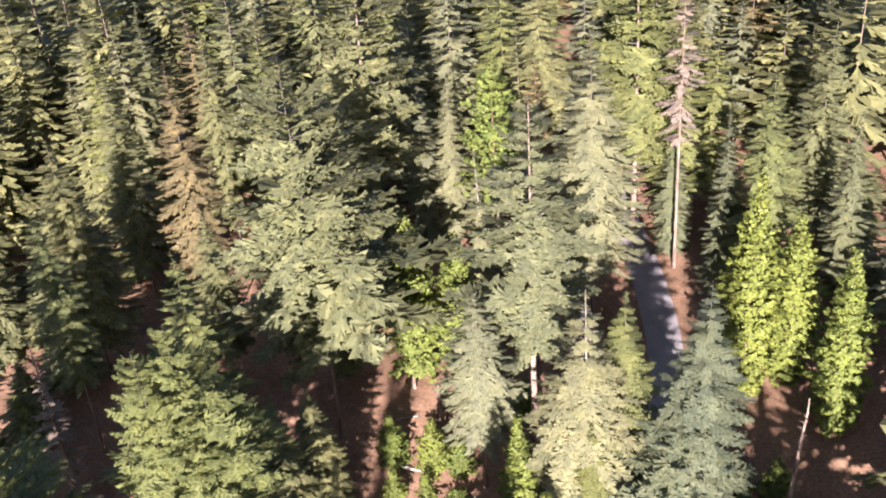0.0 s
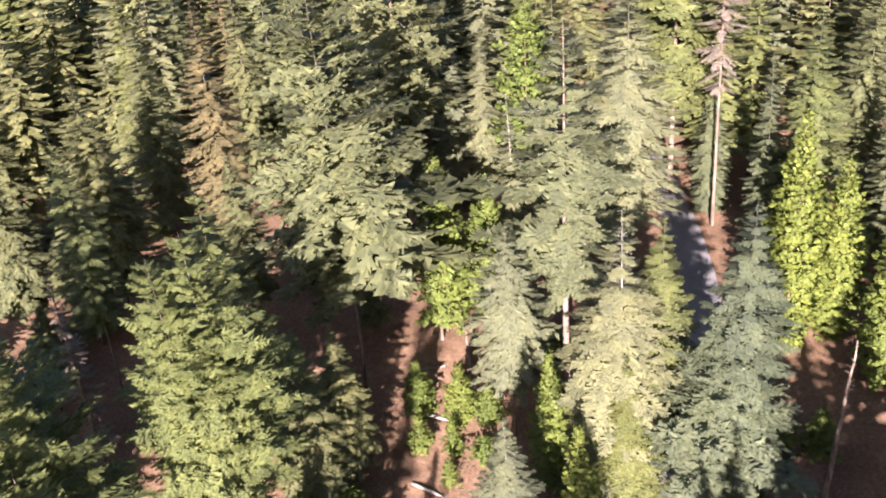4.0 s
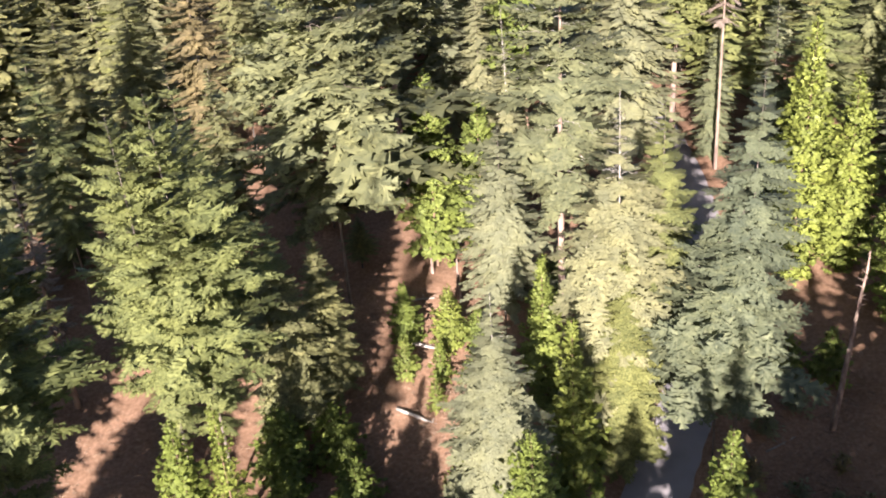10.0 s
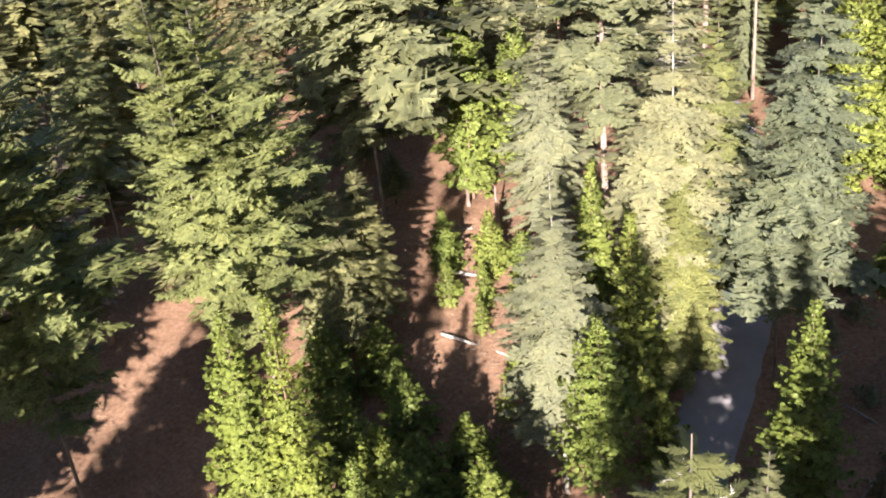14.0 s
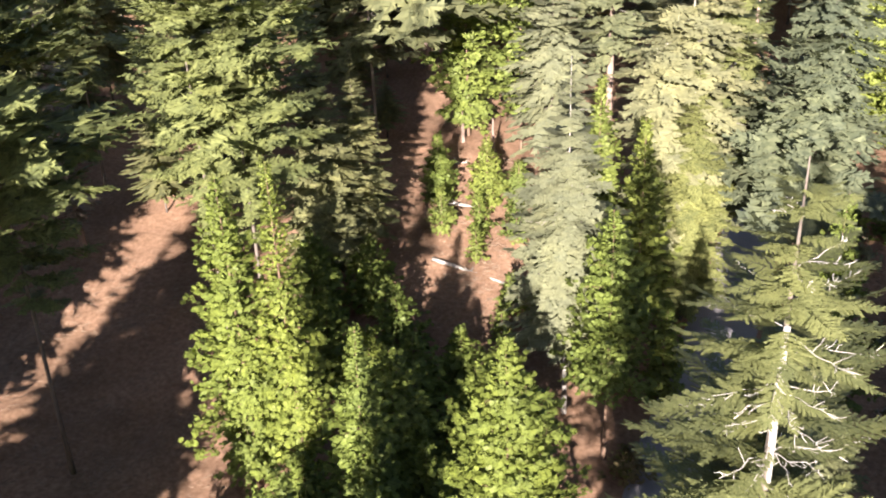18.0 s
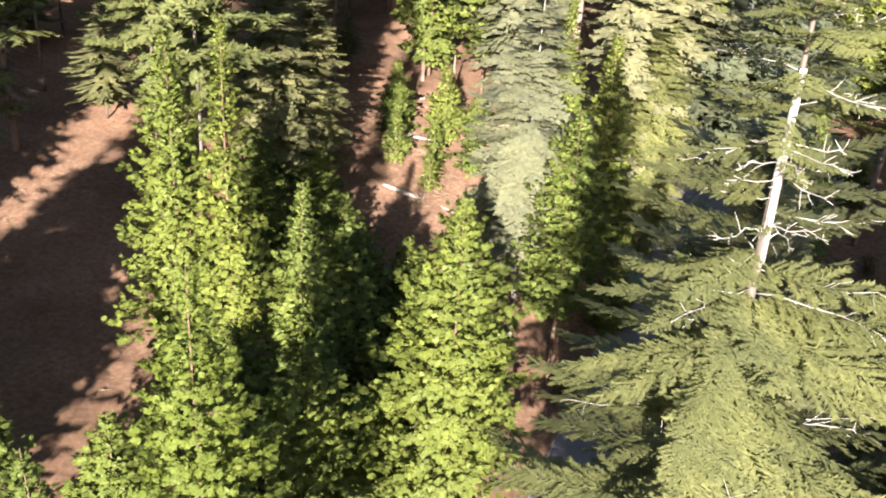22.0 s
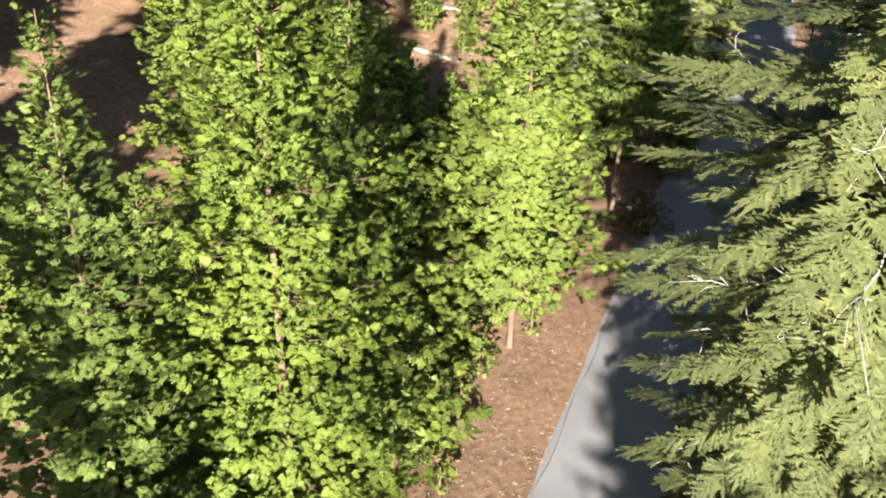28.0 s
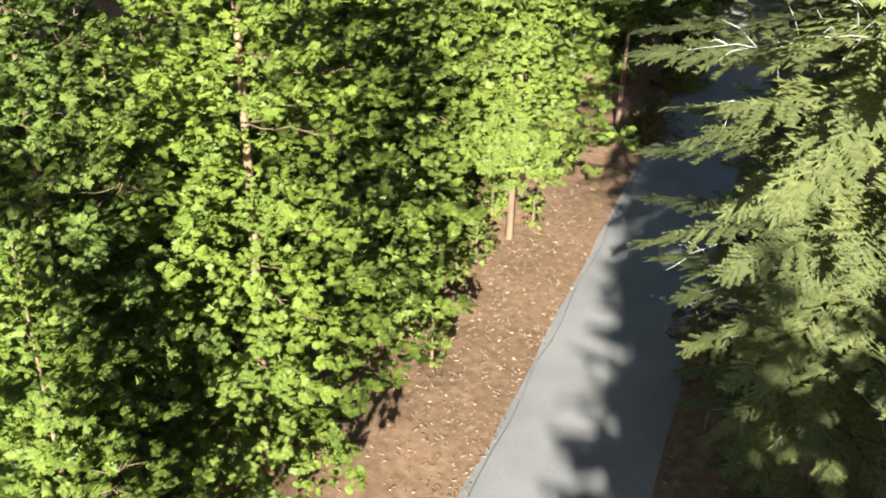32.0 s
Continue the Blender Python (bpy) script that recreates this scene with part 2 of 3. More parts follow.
def road_gap(x, y):
    p = np.stack([np.ravel(x), np.ravel(y)], 1)
    d = np.min(np.linalg.norm(p[:, None] - ROAD_C[None, ::2], axis=2), axis=1)
    return d.reshape(np.shape(x))


def height(x, y):
    x, y = np.atleast_1d(np.asarray(x, float)), np.atleast_1d(np.asarray(y, float))
    far = np.clip((road_gap(x, y) - 2.9) / 4.0, 0, 1)
    return base_height(x, y) + far * (wobble(x, y) + 0.18)


def build_ground():
    xs = np.unique(np.r_[-3000, -1200, -500, -260, -160, np.arange(-110, -30, 2.0), np.arange(-30, 45, 0.6), np.arange(45, 111, 2.0), 160, 260, 500, 1200, 3000])
    ys = np.unique(np.r_[-3000, -1000, -300, -100, -50, np.arange(-20, 5, 2.5), np.arange(5, 100, 0.6), np.arange(100, 250, 4.0), 300, 400, 600, 1200, 3000, 5000])
    gx, gy = np.meshgrid(xs, ys)
    gz = np.concatenate([height(a, b) for a, b in zip(gx, gy)]).reshape(gx.shape)
    n = len(xs)
    i, j = np.meshgrid(np.arange(len(ys) - 1), np.arange(n - 1), indexing="ij")
    f = np.stack([i * n + j, i * n + j + 1, (i + 1) * n + j + 1, (i + 1) * n + j], -1).reshape(-1, 4)
    ob = new("ground", smooth(quads("ground", np.stack([gx, gy, gz], -1).reshape(-1, 3), f, DUFF)))
    tagged(ob, "reddish brown forest floor of needle duff and litter", "ground", kind="structure")


def build_road():
    rows, cols = len(ROAD_L), 9
    v = []
    rng = np.random.default_rng(4)
    fray_l, fray_r = rng.normal(0, 0.06, rows), rng.normal(0, 0.06, rows)
    for r in range(rows):
        for c in range(cols):
            u = c / (cols - 1)
            p = ROAD_L[r] * (1 - u) + ROAD_R[r] * u
            p = p + (ROAD_R[r] - ROAD_L[r]) / 5 * ((fray_l[r] if c == 0 else 0) + (fray_r[r] if c == cols - 1 else 0))
            z = float(base_height(p[0], p[1])) + 0.05 + 0.05 * math.sin(math.pi * u)
            v.append((p[0], p[1], z if 0 < c < cols - 1 else z - 0.08))
    i, j = np.meshgrid(np.arange(rows - 1), np.arange(cols - 1), indexing="ij")
    f = np.stack([i * cols + j, i * cols + j + 1, (i + 1) * cols + j + 1, (i + 1) * cols + j], -1).reshape(-1, 4)
    ob = new("road", smooth(quads("road", np.array(v), f, ASPHALT)))
    tagged(ob, "narrow grey unmarked asphalt road with a cracked edge", "road", kind="structure")
    for share, wide, first, last, name in ((0.085, 0.015, 18, 60, "edge_crack"),):
        path = []
        for r in range(first, last):
            u = share + 0.012 * math.sin(1.7 * r) + rng.normal(0, 0.004)
            p = ROAD_L[r] * (1 - u) + ROAD_R[r] * u
            path.append((p[0], p[1], float(base_height(p[0], p[1])) + 0.05 + 0.05 * math.sin(math.pi * u) + 0.006))
        path = np.array(path)
        half = np.array([0.5 * wide, -0.2 * wide, 0]) * rng.uniform(0.4, 1.3, (len(path), 1))
        rim = np.stack([path - half, path + half], 1).reshape(-1, 3)
        k = np.arange(len(path) - 1) * 2
        tagged(part(name, quads(name, rim, np.stack([k, k + 1, k + 3, k + 2], 1), TAR), ob), "dark crack along the asphalt")


build_ground()
build_road()

# ---- conifers ----


def leaflet(base, way, length, width, across):
    """A narrow pointed triangle from base along way, its foot laid along across."""
    return [base - across * width / 2, base + across * width / 2, base + way * length]


def frond(fine, rng, wide, droop, upturn, blunt, hollow, thick):
    """One flat conifer bough of unit length along x: twigs in pairs, each a needle spray; an array (k, 3, 3)."""
    out = []
    n = (6, 11, 13, 26)[fine]
    wide *= 0.75 if fine == 3 else 1.0

    def axis(s):
        return np.array([s, 0.0, -droop * s ** 1.6 + upturn * max(s - 0.5, 0) ** 1.5])

    for q in range(n):
        s = hollow + (0.97 - hollow) * (q + rng.uniform(0.1, 0.9)) / n
        gap = (0.97 - hollow) / n
        span = wide * (0.35 + 0.65 * min(1.0, s / 0.3)) * max(1 - s, 0.02) ** blunt + 0.05
        for sign in (-1, 1):
            length = span * rng.uniform(0.7, 1.2)
            a = sign * (rng.uniform(0.75, 1.15) - 0.4 * s)
            way = np.array([math.cos(a), math.sin(a), rng.normal(0.0, thick) - 0.08])
            way /= np.linalg.norm(way)
            foot = axis(s)
            along = np.array([1.0, 0, 0.15 * rng.normal()])
            if fine == 0:
                out.append(leaflet(foot, way, length, 2.9 * gap, along))
                continue
            if fine == 1:
                out.append(leaflet(foot, way, length, 1.5 * gap, along))
                for k in (0.25, 0.55):
                    b = a - sign * rng.uniform(0.4, 0.8) * (1 if k > 0.3 else -0.5)
                    tip = np.array([math.cos(b), math.sin(b), rng.normal(0.02, thick)])
                    out.append(leaflet(foot + way * length * k, tip, length * 0.5, 1.5 * gap, way))
                continue
            pairs = (3, 11)[fine - 2] + 2 * (blunt == 0.42)
            out.append(leaflet(foot, way, length, (1.0, 0.45)[fine - 2] * gap, along))
            for k in range(pairs):
                u = 0.08 + 0.8 * (k + rng.uniform(0, 0.8)) / pairs
                for turn in (-1, 1):
                    b = a + turn * rng.uniform(0.5, 0.95)
                    tip = np.array([math.cos(b), math.sin(b), rng.normal(0.0, 1.5 * thick)])
                    out.append(leaflet(foot + way * length * u, tip, (0.36, 0.18)[fine - 2] * length * (1.2 - 0.5 * u), (1.1, 1.25)[fine - 2] * length / pairs, way))
    out.append(leaflet(axis(0.82), np.array([0.94, 0, 0.2 * upturn - droop]), 0.22, 0.09, np.array([0, 1.0, 0])))
    return np.array(out)


def spray(fine, rng):
    """One flat lacy cedar spray of unit length along x, of forked fingers: an array (k, 3, 3)."""
    out = []
    n = (2, 3, 5)[fine]
    for q in range(n):
        s = 0.05 + 0.6 * (q + rng.uniform(0, 0.6)) / n
        for sign in (-1, 1):
            a = sign * rng.uniform(0.4, 0.8)
            length = (0.52 - 0.3 * s) * rng.uniform(0.75, 1.15)
            way = np.array([math.cos(a), math.sin(a), rng.normal(-0.05, 0.22)])
            foot = np.array([s, 0, -0.12 * s * s])
            side = np.array([-way[1], way[0], 0.3 * rng.normal()])
            out.append(leaflet(foot + way * 0.06, way, length, (0.5, 0.3, 0.17)[fine], side))
            if fine:
                for turn in ((-1, 1) if fine == 2 else (sign,)):
                    b = a + turn * rng.uniform(0.45, 0.8)
                    tip = np.array([math.cos(b), math.sin(b), rng.normal(-0.05, 0.25)])
                    out.append(leaflet(foot + way * length * rng.uniform(0.25, 0.5), tip, length * 0.55, (0, 0.28, 0.15)[fine], np.array([-tip[1], tip[0], 0.2])))
    out.append(leaflet(np.array([0.35, 0, -0.02]), np.array([1.0, 0, -0.1]), 0.65, (0.46, 0.3, 0.18)[fine], np.array([0, 1.0, 0.1])))
    return np.array(out)


SHAPE = {
    # profile power, elevation low/top (degrees), droop, upturn, unevenness, bough width, blunt tip, bare inner share, thickness, whorl gap (share of height)
    "fir": (0.95, -16, 14, 0.10, 0.25, 0.08, 0.36, 0.75, 0.06, 0.10, 0.030),
    "plume": (0.75, -14, 22, 0.06, 0.35, 0.26, 0.36, 0.45, 0.16, 0.16, 0.036),
    "bough": (0.7, -8, 24, 0.08, 0.5, 0.22, 0.30, 0.42, 0.08, 0.15, 0.034),
    "cedar": (0.85, -14, 50, 0.10, 0.3, 0.2, 0.32, 0.5, 0.05, 0.1, 0.023),
}


def gnarled(path, thick, rng, twigs):
    """A crooked bare limb along a path, with twigs that fork from it: vertices and quads."""
    pile, path = Pile(), np.asarray(path, float)
    L = np.linalg.norm(path[-1] - path[0])
    path = path.copy()
    path[1:] += rng.normal(0, 0.035 * L, (len(path) - 1, 3))
    pile.add(*tube(path, np.linspace(thick, 0.006, len(path)), 4))
    p = np.linspace(0, 1, len(path))
    way = (path[-1] - path[0]) / L
    for q in rng.uniform(0.3, 0.97, twigs):
        o = np.array([np.interp(q, p, path[:, i]) for i in range(3)])
        d = way * 0.7 + rng.normal(0, 0.55, 3) + np.array([0, 0, 0.1])
        d *= L * rng.uniform(0.12, 0.32) * (1.2 - 0.6 * q) / np.linalg.norm(d)
        pile.add(*tube(np.array([o, o + d * 0.55 + rng.normal(0, 0.04 * L * 0.3, 3), o + d]), [max(thick * 0.4, 0.008), 0.007, 0.004], 4))
    return np.concatenate(pile.v), np.concatenate(pile.f)


def grow(seed, H, R, low, kind, fine=1, size=0.6, dens=1.0, bare_top=0.0, bare=0.1, thin=0.75, skirt=0.6, stout=1.0, gap_at=None, ramp=0.22, twigs=2, power=0.0):
    """The pieces of a conifer: trunk, limbs and crown, with its foot at the origin. low: height of the lowest boughs; bare_top: share of the crown that is leafless."""
    rng = np.random.default_rng(seed)
    usual, e_low, e_top, droop, upturn, uneven, width, blunt, hollow, thick, gap = SHAPE[kind]
    power = power or usual
    cedar = kind == "cedar"
    girth = 0.0088 * H + 0.05
    zs = np.linspace(0, 1, 14)
    la = rng.uniform(0, 6.28)
    bend = 0.012 * H * np.sin(zs * 3.0 + rng.uniform(0, 6)) * zs
    path = np.stack([bend * math.cos(la), bend * math.sin(la), zs * H * 0.995 - 0.4 * (zs == 0)], 1)
    radii = girth * (1 - zs) ** 1.0 + 0.015
    radii[0] *= 1.35
    radii *= stout
    trunk = tube(path, radii, 8)
    limbs = []
    if cedar:
        kinds = [spray(fine, rng) for _ in range(9)]
    else:
        kinds = [frond(fine, rng, width, droop * rng.uniform(0.5, 1.5), upturn * rng.uniform(0.5, 1.5), blunt, hollow, thick) for _ in range(10 if fine < 3 else 14)]
    P, X, Y, Z, S, K, N = [], [], [], [], [], [], []
    z, step, turn = low, max(gap * H, 0.34) * (1.3 if fine == 0 else 1.0), rng.uniform(0, 6)
    up = np.array([0, 0, 1.0])
    while z < H * 0.985:
        u = (z - low) / (H - low)
        full = R * min(1.0, ((1.55 if cedar else 1.65) * (1 - u)) ** power) * min(1.0, skirt + u / ramp)
        n = int(rng.integers(*{"fir": (11, 14), "plume": (9, 12), "bough": (10, 13)}.get(kind, (9, 12))) * dens * (0.72 if fine == 0 else 1.0))
        turn += rng.uniform(0.5, 1.2)
        for b in range(n):
            a = turn + 6.283 * b / n + rng.normal(0, 0.22)
            zb = min(z + rng.uniform(-0.35, 0.35) * step, H * 0.985)
            L = max(0.3, full * (1 + rng.normal(0, uneven)))
            if cedar:
                L = max(0.3, L - 0.5 * size * min(1.0, full / 2.5))
            elif rng.random() < 0.2:
                L *= rng.uniform(0.45, 0.75)
            e = radians(e_low + (e_top - e_low) * u ** 1.3 + rng.normal(0, 6))
            foot = np.array([np.interp(zb / H, zs, path[:, 0]), np.interp(zb / H, zs, path[:, 1]), zb])
            out, across = np.array([math.cos(a), math.sin(a), 0]), np.array([-math.sin(a), math.cos(a), 0])

            def along(s):
                q = s / L
                rise = s * math.sin(e) - droop * L * q ** 1.6 + upturn * L * np.maximum(q - 0.5, 0) ** 1.5
                return foot + out * (s * math.cos(e))[:, None] + up * rise[:, None]

            leafless = u > 1 - bare_top and rng.random() < thin
            if gap_at and gap_at[0] < zb < gap_at[1] and out[1] < -0.2 and rng.random() < 0.9:
                leafless = True
            if L > 0.7 and (leafless or rng.random() < bare):
                limbs.append(gnarled(along(np.linspace(0, L * (0.5 if leafless else 0.8), 6)), 0.004 + (0.003 if fine == 3 else 0.004) * L, rng, twigs))
            if leafless and rng.random() < 0.75:
                continue
            if not cedar:
                # one frond is the whole bough, tilted a little about its own line
                x = out * math.cos(e) + up * math.sin(e)
                roll = rng.normal(0, 0.22)
                y = across * math.cos(roll) + np.cross(x, across) * math.sin(roll)
                P.append(foot[None]), X.append(x[None]), Y.append(y[None] * rng.uniform(0.8, 1.25) * (2.5 / max(L, 1.2)) ** 0.2), Z.append(np.cross(x, y)[None])
                S.append(np.array([L * (0.5 if leafless else 1.0)]))
                K.append(rng.integers(0, len(kinds), 1))
                face = out * 0.55 + up * 0.75
                N.append(face[None] / np.linalg.norm(face))
                continue
            m = max(5, int((L / size) ** 1.3 * (2.9 if fine else 5.0)))
            # sprays gather in clumps along the bough, most of them in its outer part
            knots = max(2, int(L / (1.5 * size)))
            spot = ((np.arange(knots) + rng.uniform(0.3, 0.9, knots)) / knots) ** 0.75
            which = rng.integers(0, knots, m)
            swing = rng.uniform(-1, 1, knots)[which]
            lift = rng.normal(0, 0.25 * size, knots)[which]
            loose = rng.random(m) < 0.3
            loose[:3] = True
            q = np.clip(np.where(loose, rng.random(m) ** 1.4, spot[which]) + rng.normal(0, 0.3 * size / L, m), 0.05, 1.05)
            swing = np.where(loose, rng.uniform(-1, 1, m), swing)
            off = swing * width * L * np.clip((1.06 - q) / 0.75, 0.05, 1) + rng.normal(0, 0.3 * size, m)
            head = rng.normal(0, 0.55, m) + 0.6 * swing
            pos = along(q * L) + across * off[:, None]
            pos[:, 2] += rng.normal(0, 0.03 + 0.1 * size, m) + lift - np.abs(off) * 0.15
            x = out * np.cos(head)[:, None] + across * np.sin(head)[:, None] + up * (math.sin(e) * 0.5 + rng.normal(0.08, 0.28, m))[:, None]
            x /= np.linalg.norm(x, axis=1)[:, None]
            y = np.cross(up, x) + rng.normal(0, 0.5, (m, 3))
            y -= x * (y * x).sum(1)[:, None]
            y /= np.linalg.norm(y, axis=1)[:, None]
            P.append(pos), X.append(x), Y.append(y), Z.append(np.cross(x, y))
            S.append(size * rng.uniform(0.7, 1.3, m) * (0.4 + 0.6 * min(1, L / 1.3)))
            K.append(rng.integers(0, len(kinds), m))
            face = out * 0.62 + up * 0.62 + across * (0.5 * off / (width * L + 0.1))[:, None]
            N.append(face / np.linalg.norm(face, axis=1)[:, None])
        z += step * rng.uniform(0.75, 1.25) * (1.15 - 0.5 * u)
    P, X, Y, Z = (np.concatenate(q) for q in (P, X, Y, Z))
    S, K, N = np.concatenate(S), np.concatenate(K), np.concatenate(N)
    vs, ns = [], []
    for k, tmpl in enumerate(kinds):
        pick = K == k
        t = tmpl.reshape(1, -1, 3) * S[pick][:, None, None]
        v = P[pick][:, None] + t[..., :1] * X[pick][:, None] + t[..., 1:2] * Y[pick][:, None] + t[..., 2:] * Z[pick][:, None]
        vs.append(v.reshape(-1, 3))
        ns.append(np.repeat(N[pick], len(tmpl), axis=0))
    return trunk, limbs, np.concatenate(vs), np.concatenate(ns)


def tree(name, spot, label, seed, H, R, low, kind, leaf, wood, group="forest trees", category="tree", limb_wood=None, spin=0.0, split=False, **more):
    """A conifer with its foot on the ground at spot; H and low are heights above the road."""
    x, y = spot
    root = tagged(new(name), label, category, group)
    z = float(height(x, y)[0])
    root.matrix_basis = pose(x, y, z, 0, 0, spin)
    trunk, limbs, v, facing = grow(seed, H - z, R, max(low - z, 0.3), kind, **more)
    part("trunk", smooth(quads("trunk", *trunk, BARK[wood])), root)
    if split:
        for q in limbs:
            part("limb", smooth(quads("limb", *q, BARK[limb_wood or wood])), root)
    elif limbs:
        all_limbs = Pile()
        for q in limbs:
            all_limbs.add(*q)
        tagged(part("branchwork", all_limbs.mesh("branchwork", BARK[limb_wood or wood]), root), kind="stuff")
    tagged(part("crown", triangles("crown", v, LEAF[leaf], facing), root), kind="stuff")
    return root

# ---- the trees that stand out: name, foot, top, radius, lowest boughs, shape, leaf, bark ----
FIR, PALE, BLUE, CEDAR, PINE = "dark green fir tree standing among other conifers", "pale grey-green fir tree with dense layered boughs", "bluish green fir tree with flat boughs", "yellow-green cedar tree with lacy drooping sprays", "tall old pine tree with wide uneven boughs"
KEY = [
    ("fir_tree", (-42.3, 89.2), 35.0, 4.7, 12, "fir", "fir", "fir", FIR),
    ("fir_tree", (-40.0, 77.5), 34.6, 2.7, 14, "fir", "gold", "fir", FIR),
    ("fir_tree", (-40.9, 105), 35.8, 4.2, 12, "fir", "fir", "fir", FIR),
    ("fir_tree", (-30.0, 93.5), 41.3, 3.4, 17, "fir", "rust", "fir", "narrow fir tree with browning needles"),
    ("fir_tree", (-63.0, 107.0), 29.0, 4.6, 6, "fir", "fir", "fir", FIR),
    ("fir_tree", (-57.5, 95.0), 24.0, 4.2, 6, "fir", "fir", "fir", FIR),
    ("fir_tree", (-70.0, 126.0), 34.0, 4.8, 6, "fir", "fir", "fir", FIR),
    ("fir_tree", (-66.5, 98.5), 27.0, 4.4, 6, "fir", "fir", "fir", FIR),
    ("fir_tree", (-26.4, 84.0), 28.0, 2.8, 12, "fir", "fir", "fir", FIR),
    ("pine_tree", (-14.6, 77.1), 45.5, 8.4, 16, "plume", "fir", "fir", PINE),
    ("cedar_tree", (3.7, 98.0), 37.5, 3.9, 20, "cedar", "lime", "cedar", CEDAR),
    ("fir_tree", (13.9, 94.0), 40.8, 5.4, 14, "fir", "grey", "fir", PALE),
    ("pine_tree", (5.6, 75.0), 41.2, 5.6, 16.5, "plume", "blue", "pine", "tall pine tree with a bare pinkish trunk below"),
    ("fir_tree", (1.3, 91.7), 29.6, 2.4, 8, "fir", "grey", "bare", "thin fir tree with a dead pinkish top"),
    ("fir_tree", (0.3, 69.2), 25.7, 3.7, 11, "fir", "grey", "fir", PALE),
    ("fir_tree", (8.7, 59.5), 31.3, 4.8, 9.5, "fir", "grey", "bare", "dense fir tree with a bleached leafless tip"),
    ("fir_tree", (11.9, 61.0), 29.8, 3.4, 9, "fir", "gold", "fir", FIR),
    ("fir_tree", (28.4, 93.0), 31.6, 2.3, 8, "fir", "blue", "fir", BLUE),
    ("fir_tree", (32.0, 91.9), 36.9, 4.4, 9, "fir", "gold", "fir", FIR),
    ("fir_tree", (25.9, 108), 24.8, 2.4, 7, "fir", "blue", "fir", BLUE),
    ("fir_tree", (-5.2, 111), 31.2, 2.5, 10, "fir", "grey", "fir", PALE),
    ("fir_tree", (-1.7, 110), 32.2, 2.5, 10, "fir", "grey", "fir", PALE),
    ("cedar_tree", (-6.5, 85.5), 25.7, 3.7, 6.5, "cedar", "lime", "cedar", CEDAR),
    ("cedar_tree", (-1.5, 83.0), 24.0, 2.8, 8, "cedar", "lime", "cedar", CEDAR),
    ("fir_tree", (16.9, 55.5), 34.0, 3.2, 17, "fir", "blue", "fir", BLUE),
    ("fir_tree", (15.4, 55.6), 23.0, 5.4, 9.5, "plume", "blue", "fir", "broad bluish fir tree with flat spreading boughs"),
    ("cedar_tree", (27.9, 80.4), 29.5, 3.6, 5, "cedar", "lime", "cedar", CEDAR),
    ("cedar_tree", (33.0, 82.0), 24.0, 3.3, 4, "cedar", "lime", "cedar", CEDAR),
    ("cedar_tree", (35.2, 74.0), 24.7, 2.8, 4, "cedar", "lime", "cedar", CEDAR),
    ("fir_tree", (43.1, 106), 36.7, 4.0, 12, "fir", "fir", "fir", FIR),
    ("fir_tree", (42.1, 93.0), 30.6, 2.6, 9, "fir", "blue", "fir", BLUE),
    ("fir_tree", (-45.8, 115), 39.6, 3.2, 12, "fir", "gold", "fir", FIR),
    ("fir_tree", (-42.1, 124), 39.3, 3.4, 12, "fir", "fir", "fir", FIR),
    ("fir_tree", (-31.6, 116), 38.9, 3.2, 12, "fir", "fir", "fir", FIR),
    ("fir_tree", (-23.8, 112), 41.5, 3.2, 12, "fir", "gold", "fir", FIR),
    ("pine_tree", (-11.0, 103), 50.0, 6.0, 22, "plume", "fir", "pine", PINE),
    ("pine_tree", (22.0, 113), 47.0, 6.5, 18, "plume", "gold", "pine", PINE),
    ("fir_tree", (10.5, 117), 46.0, 5.0, 14, "fir", "fir", "fir", FIR),
    ("fir_tree", (-20.2, 51.7), 35.6, 5.8, 11, "bough", "olive", "fir", "large green fir tree with heavy forked boughs"),
    ("fir_tree", (-22.2, 49.4), 35.0, 4.3, 12, "bough", "olive", "fir", "green fir tree grown close beside a larger one"),
    ("fir_tree", (-30.6, 41.6), 36.0, 6.6, 12, "bough", "olive", "fir", FIR),
    ("fir_tree", (-0.5, 46.2), 23.8, 3.4, 6.5, "fir", "grey", "bare", PALE),
    ("fir_tree", (8.8, 56.6), 20.7, 2.9, 3, "fir", "gold", "fir", FIR),
    ("cedar_tree", (3.3, 61.7), 17.6, 1.9, 4, "cedar", "lime", "cedar", CEDAR),
    ("cedar_tree", (4.7, 52.0), 18.0, 1.9, 3, "cedar", "lime", "cedar", CEDAR),
    ("fir_tree", (-17.4, 61.5), 21.5, 3.2, 4, "fir", "fir", "fir", FIR),
    ("fir_tree", (-15.0, 66.0), 19.0, 2.6, 4, "fir", "fir", "fir", FIR),
]
for at, (name, spot, top, wide, low, shape, leaf, wood, label) in enumerate(KEY):
    dead = "dead" in label or "leafless" in label
    close = spot[1] < 65
    tree(name, spot, label, 100 + at, top, wide * (1.12 if shape == "fir" else 1.0), low, shape, leaf, wood, skirt={"fir": 0.8, "bough": 0.22}.get(shape, 0.45), ramp={"fir": 0.15, "bough": 0.5}.get(shape, 0.3), fine=(1 if close else 0) if shape == "cedar" else (2 if close or shape == "plume" else 1),
         size=0.42 if close else 0.55, stout={"fir": 0.4, "pine": 0.95}.get(wood, 0.6), bare_top=0.3 if dead else 0.0, limb_wood="bare" if wood in ("bare", "pine") else None,
         bare=0.3 if shape == "plume" else 0.1, split=spot[1] < 80 and (dead or shape == "plume"))

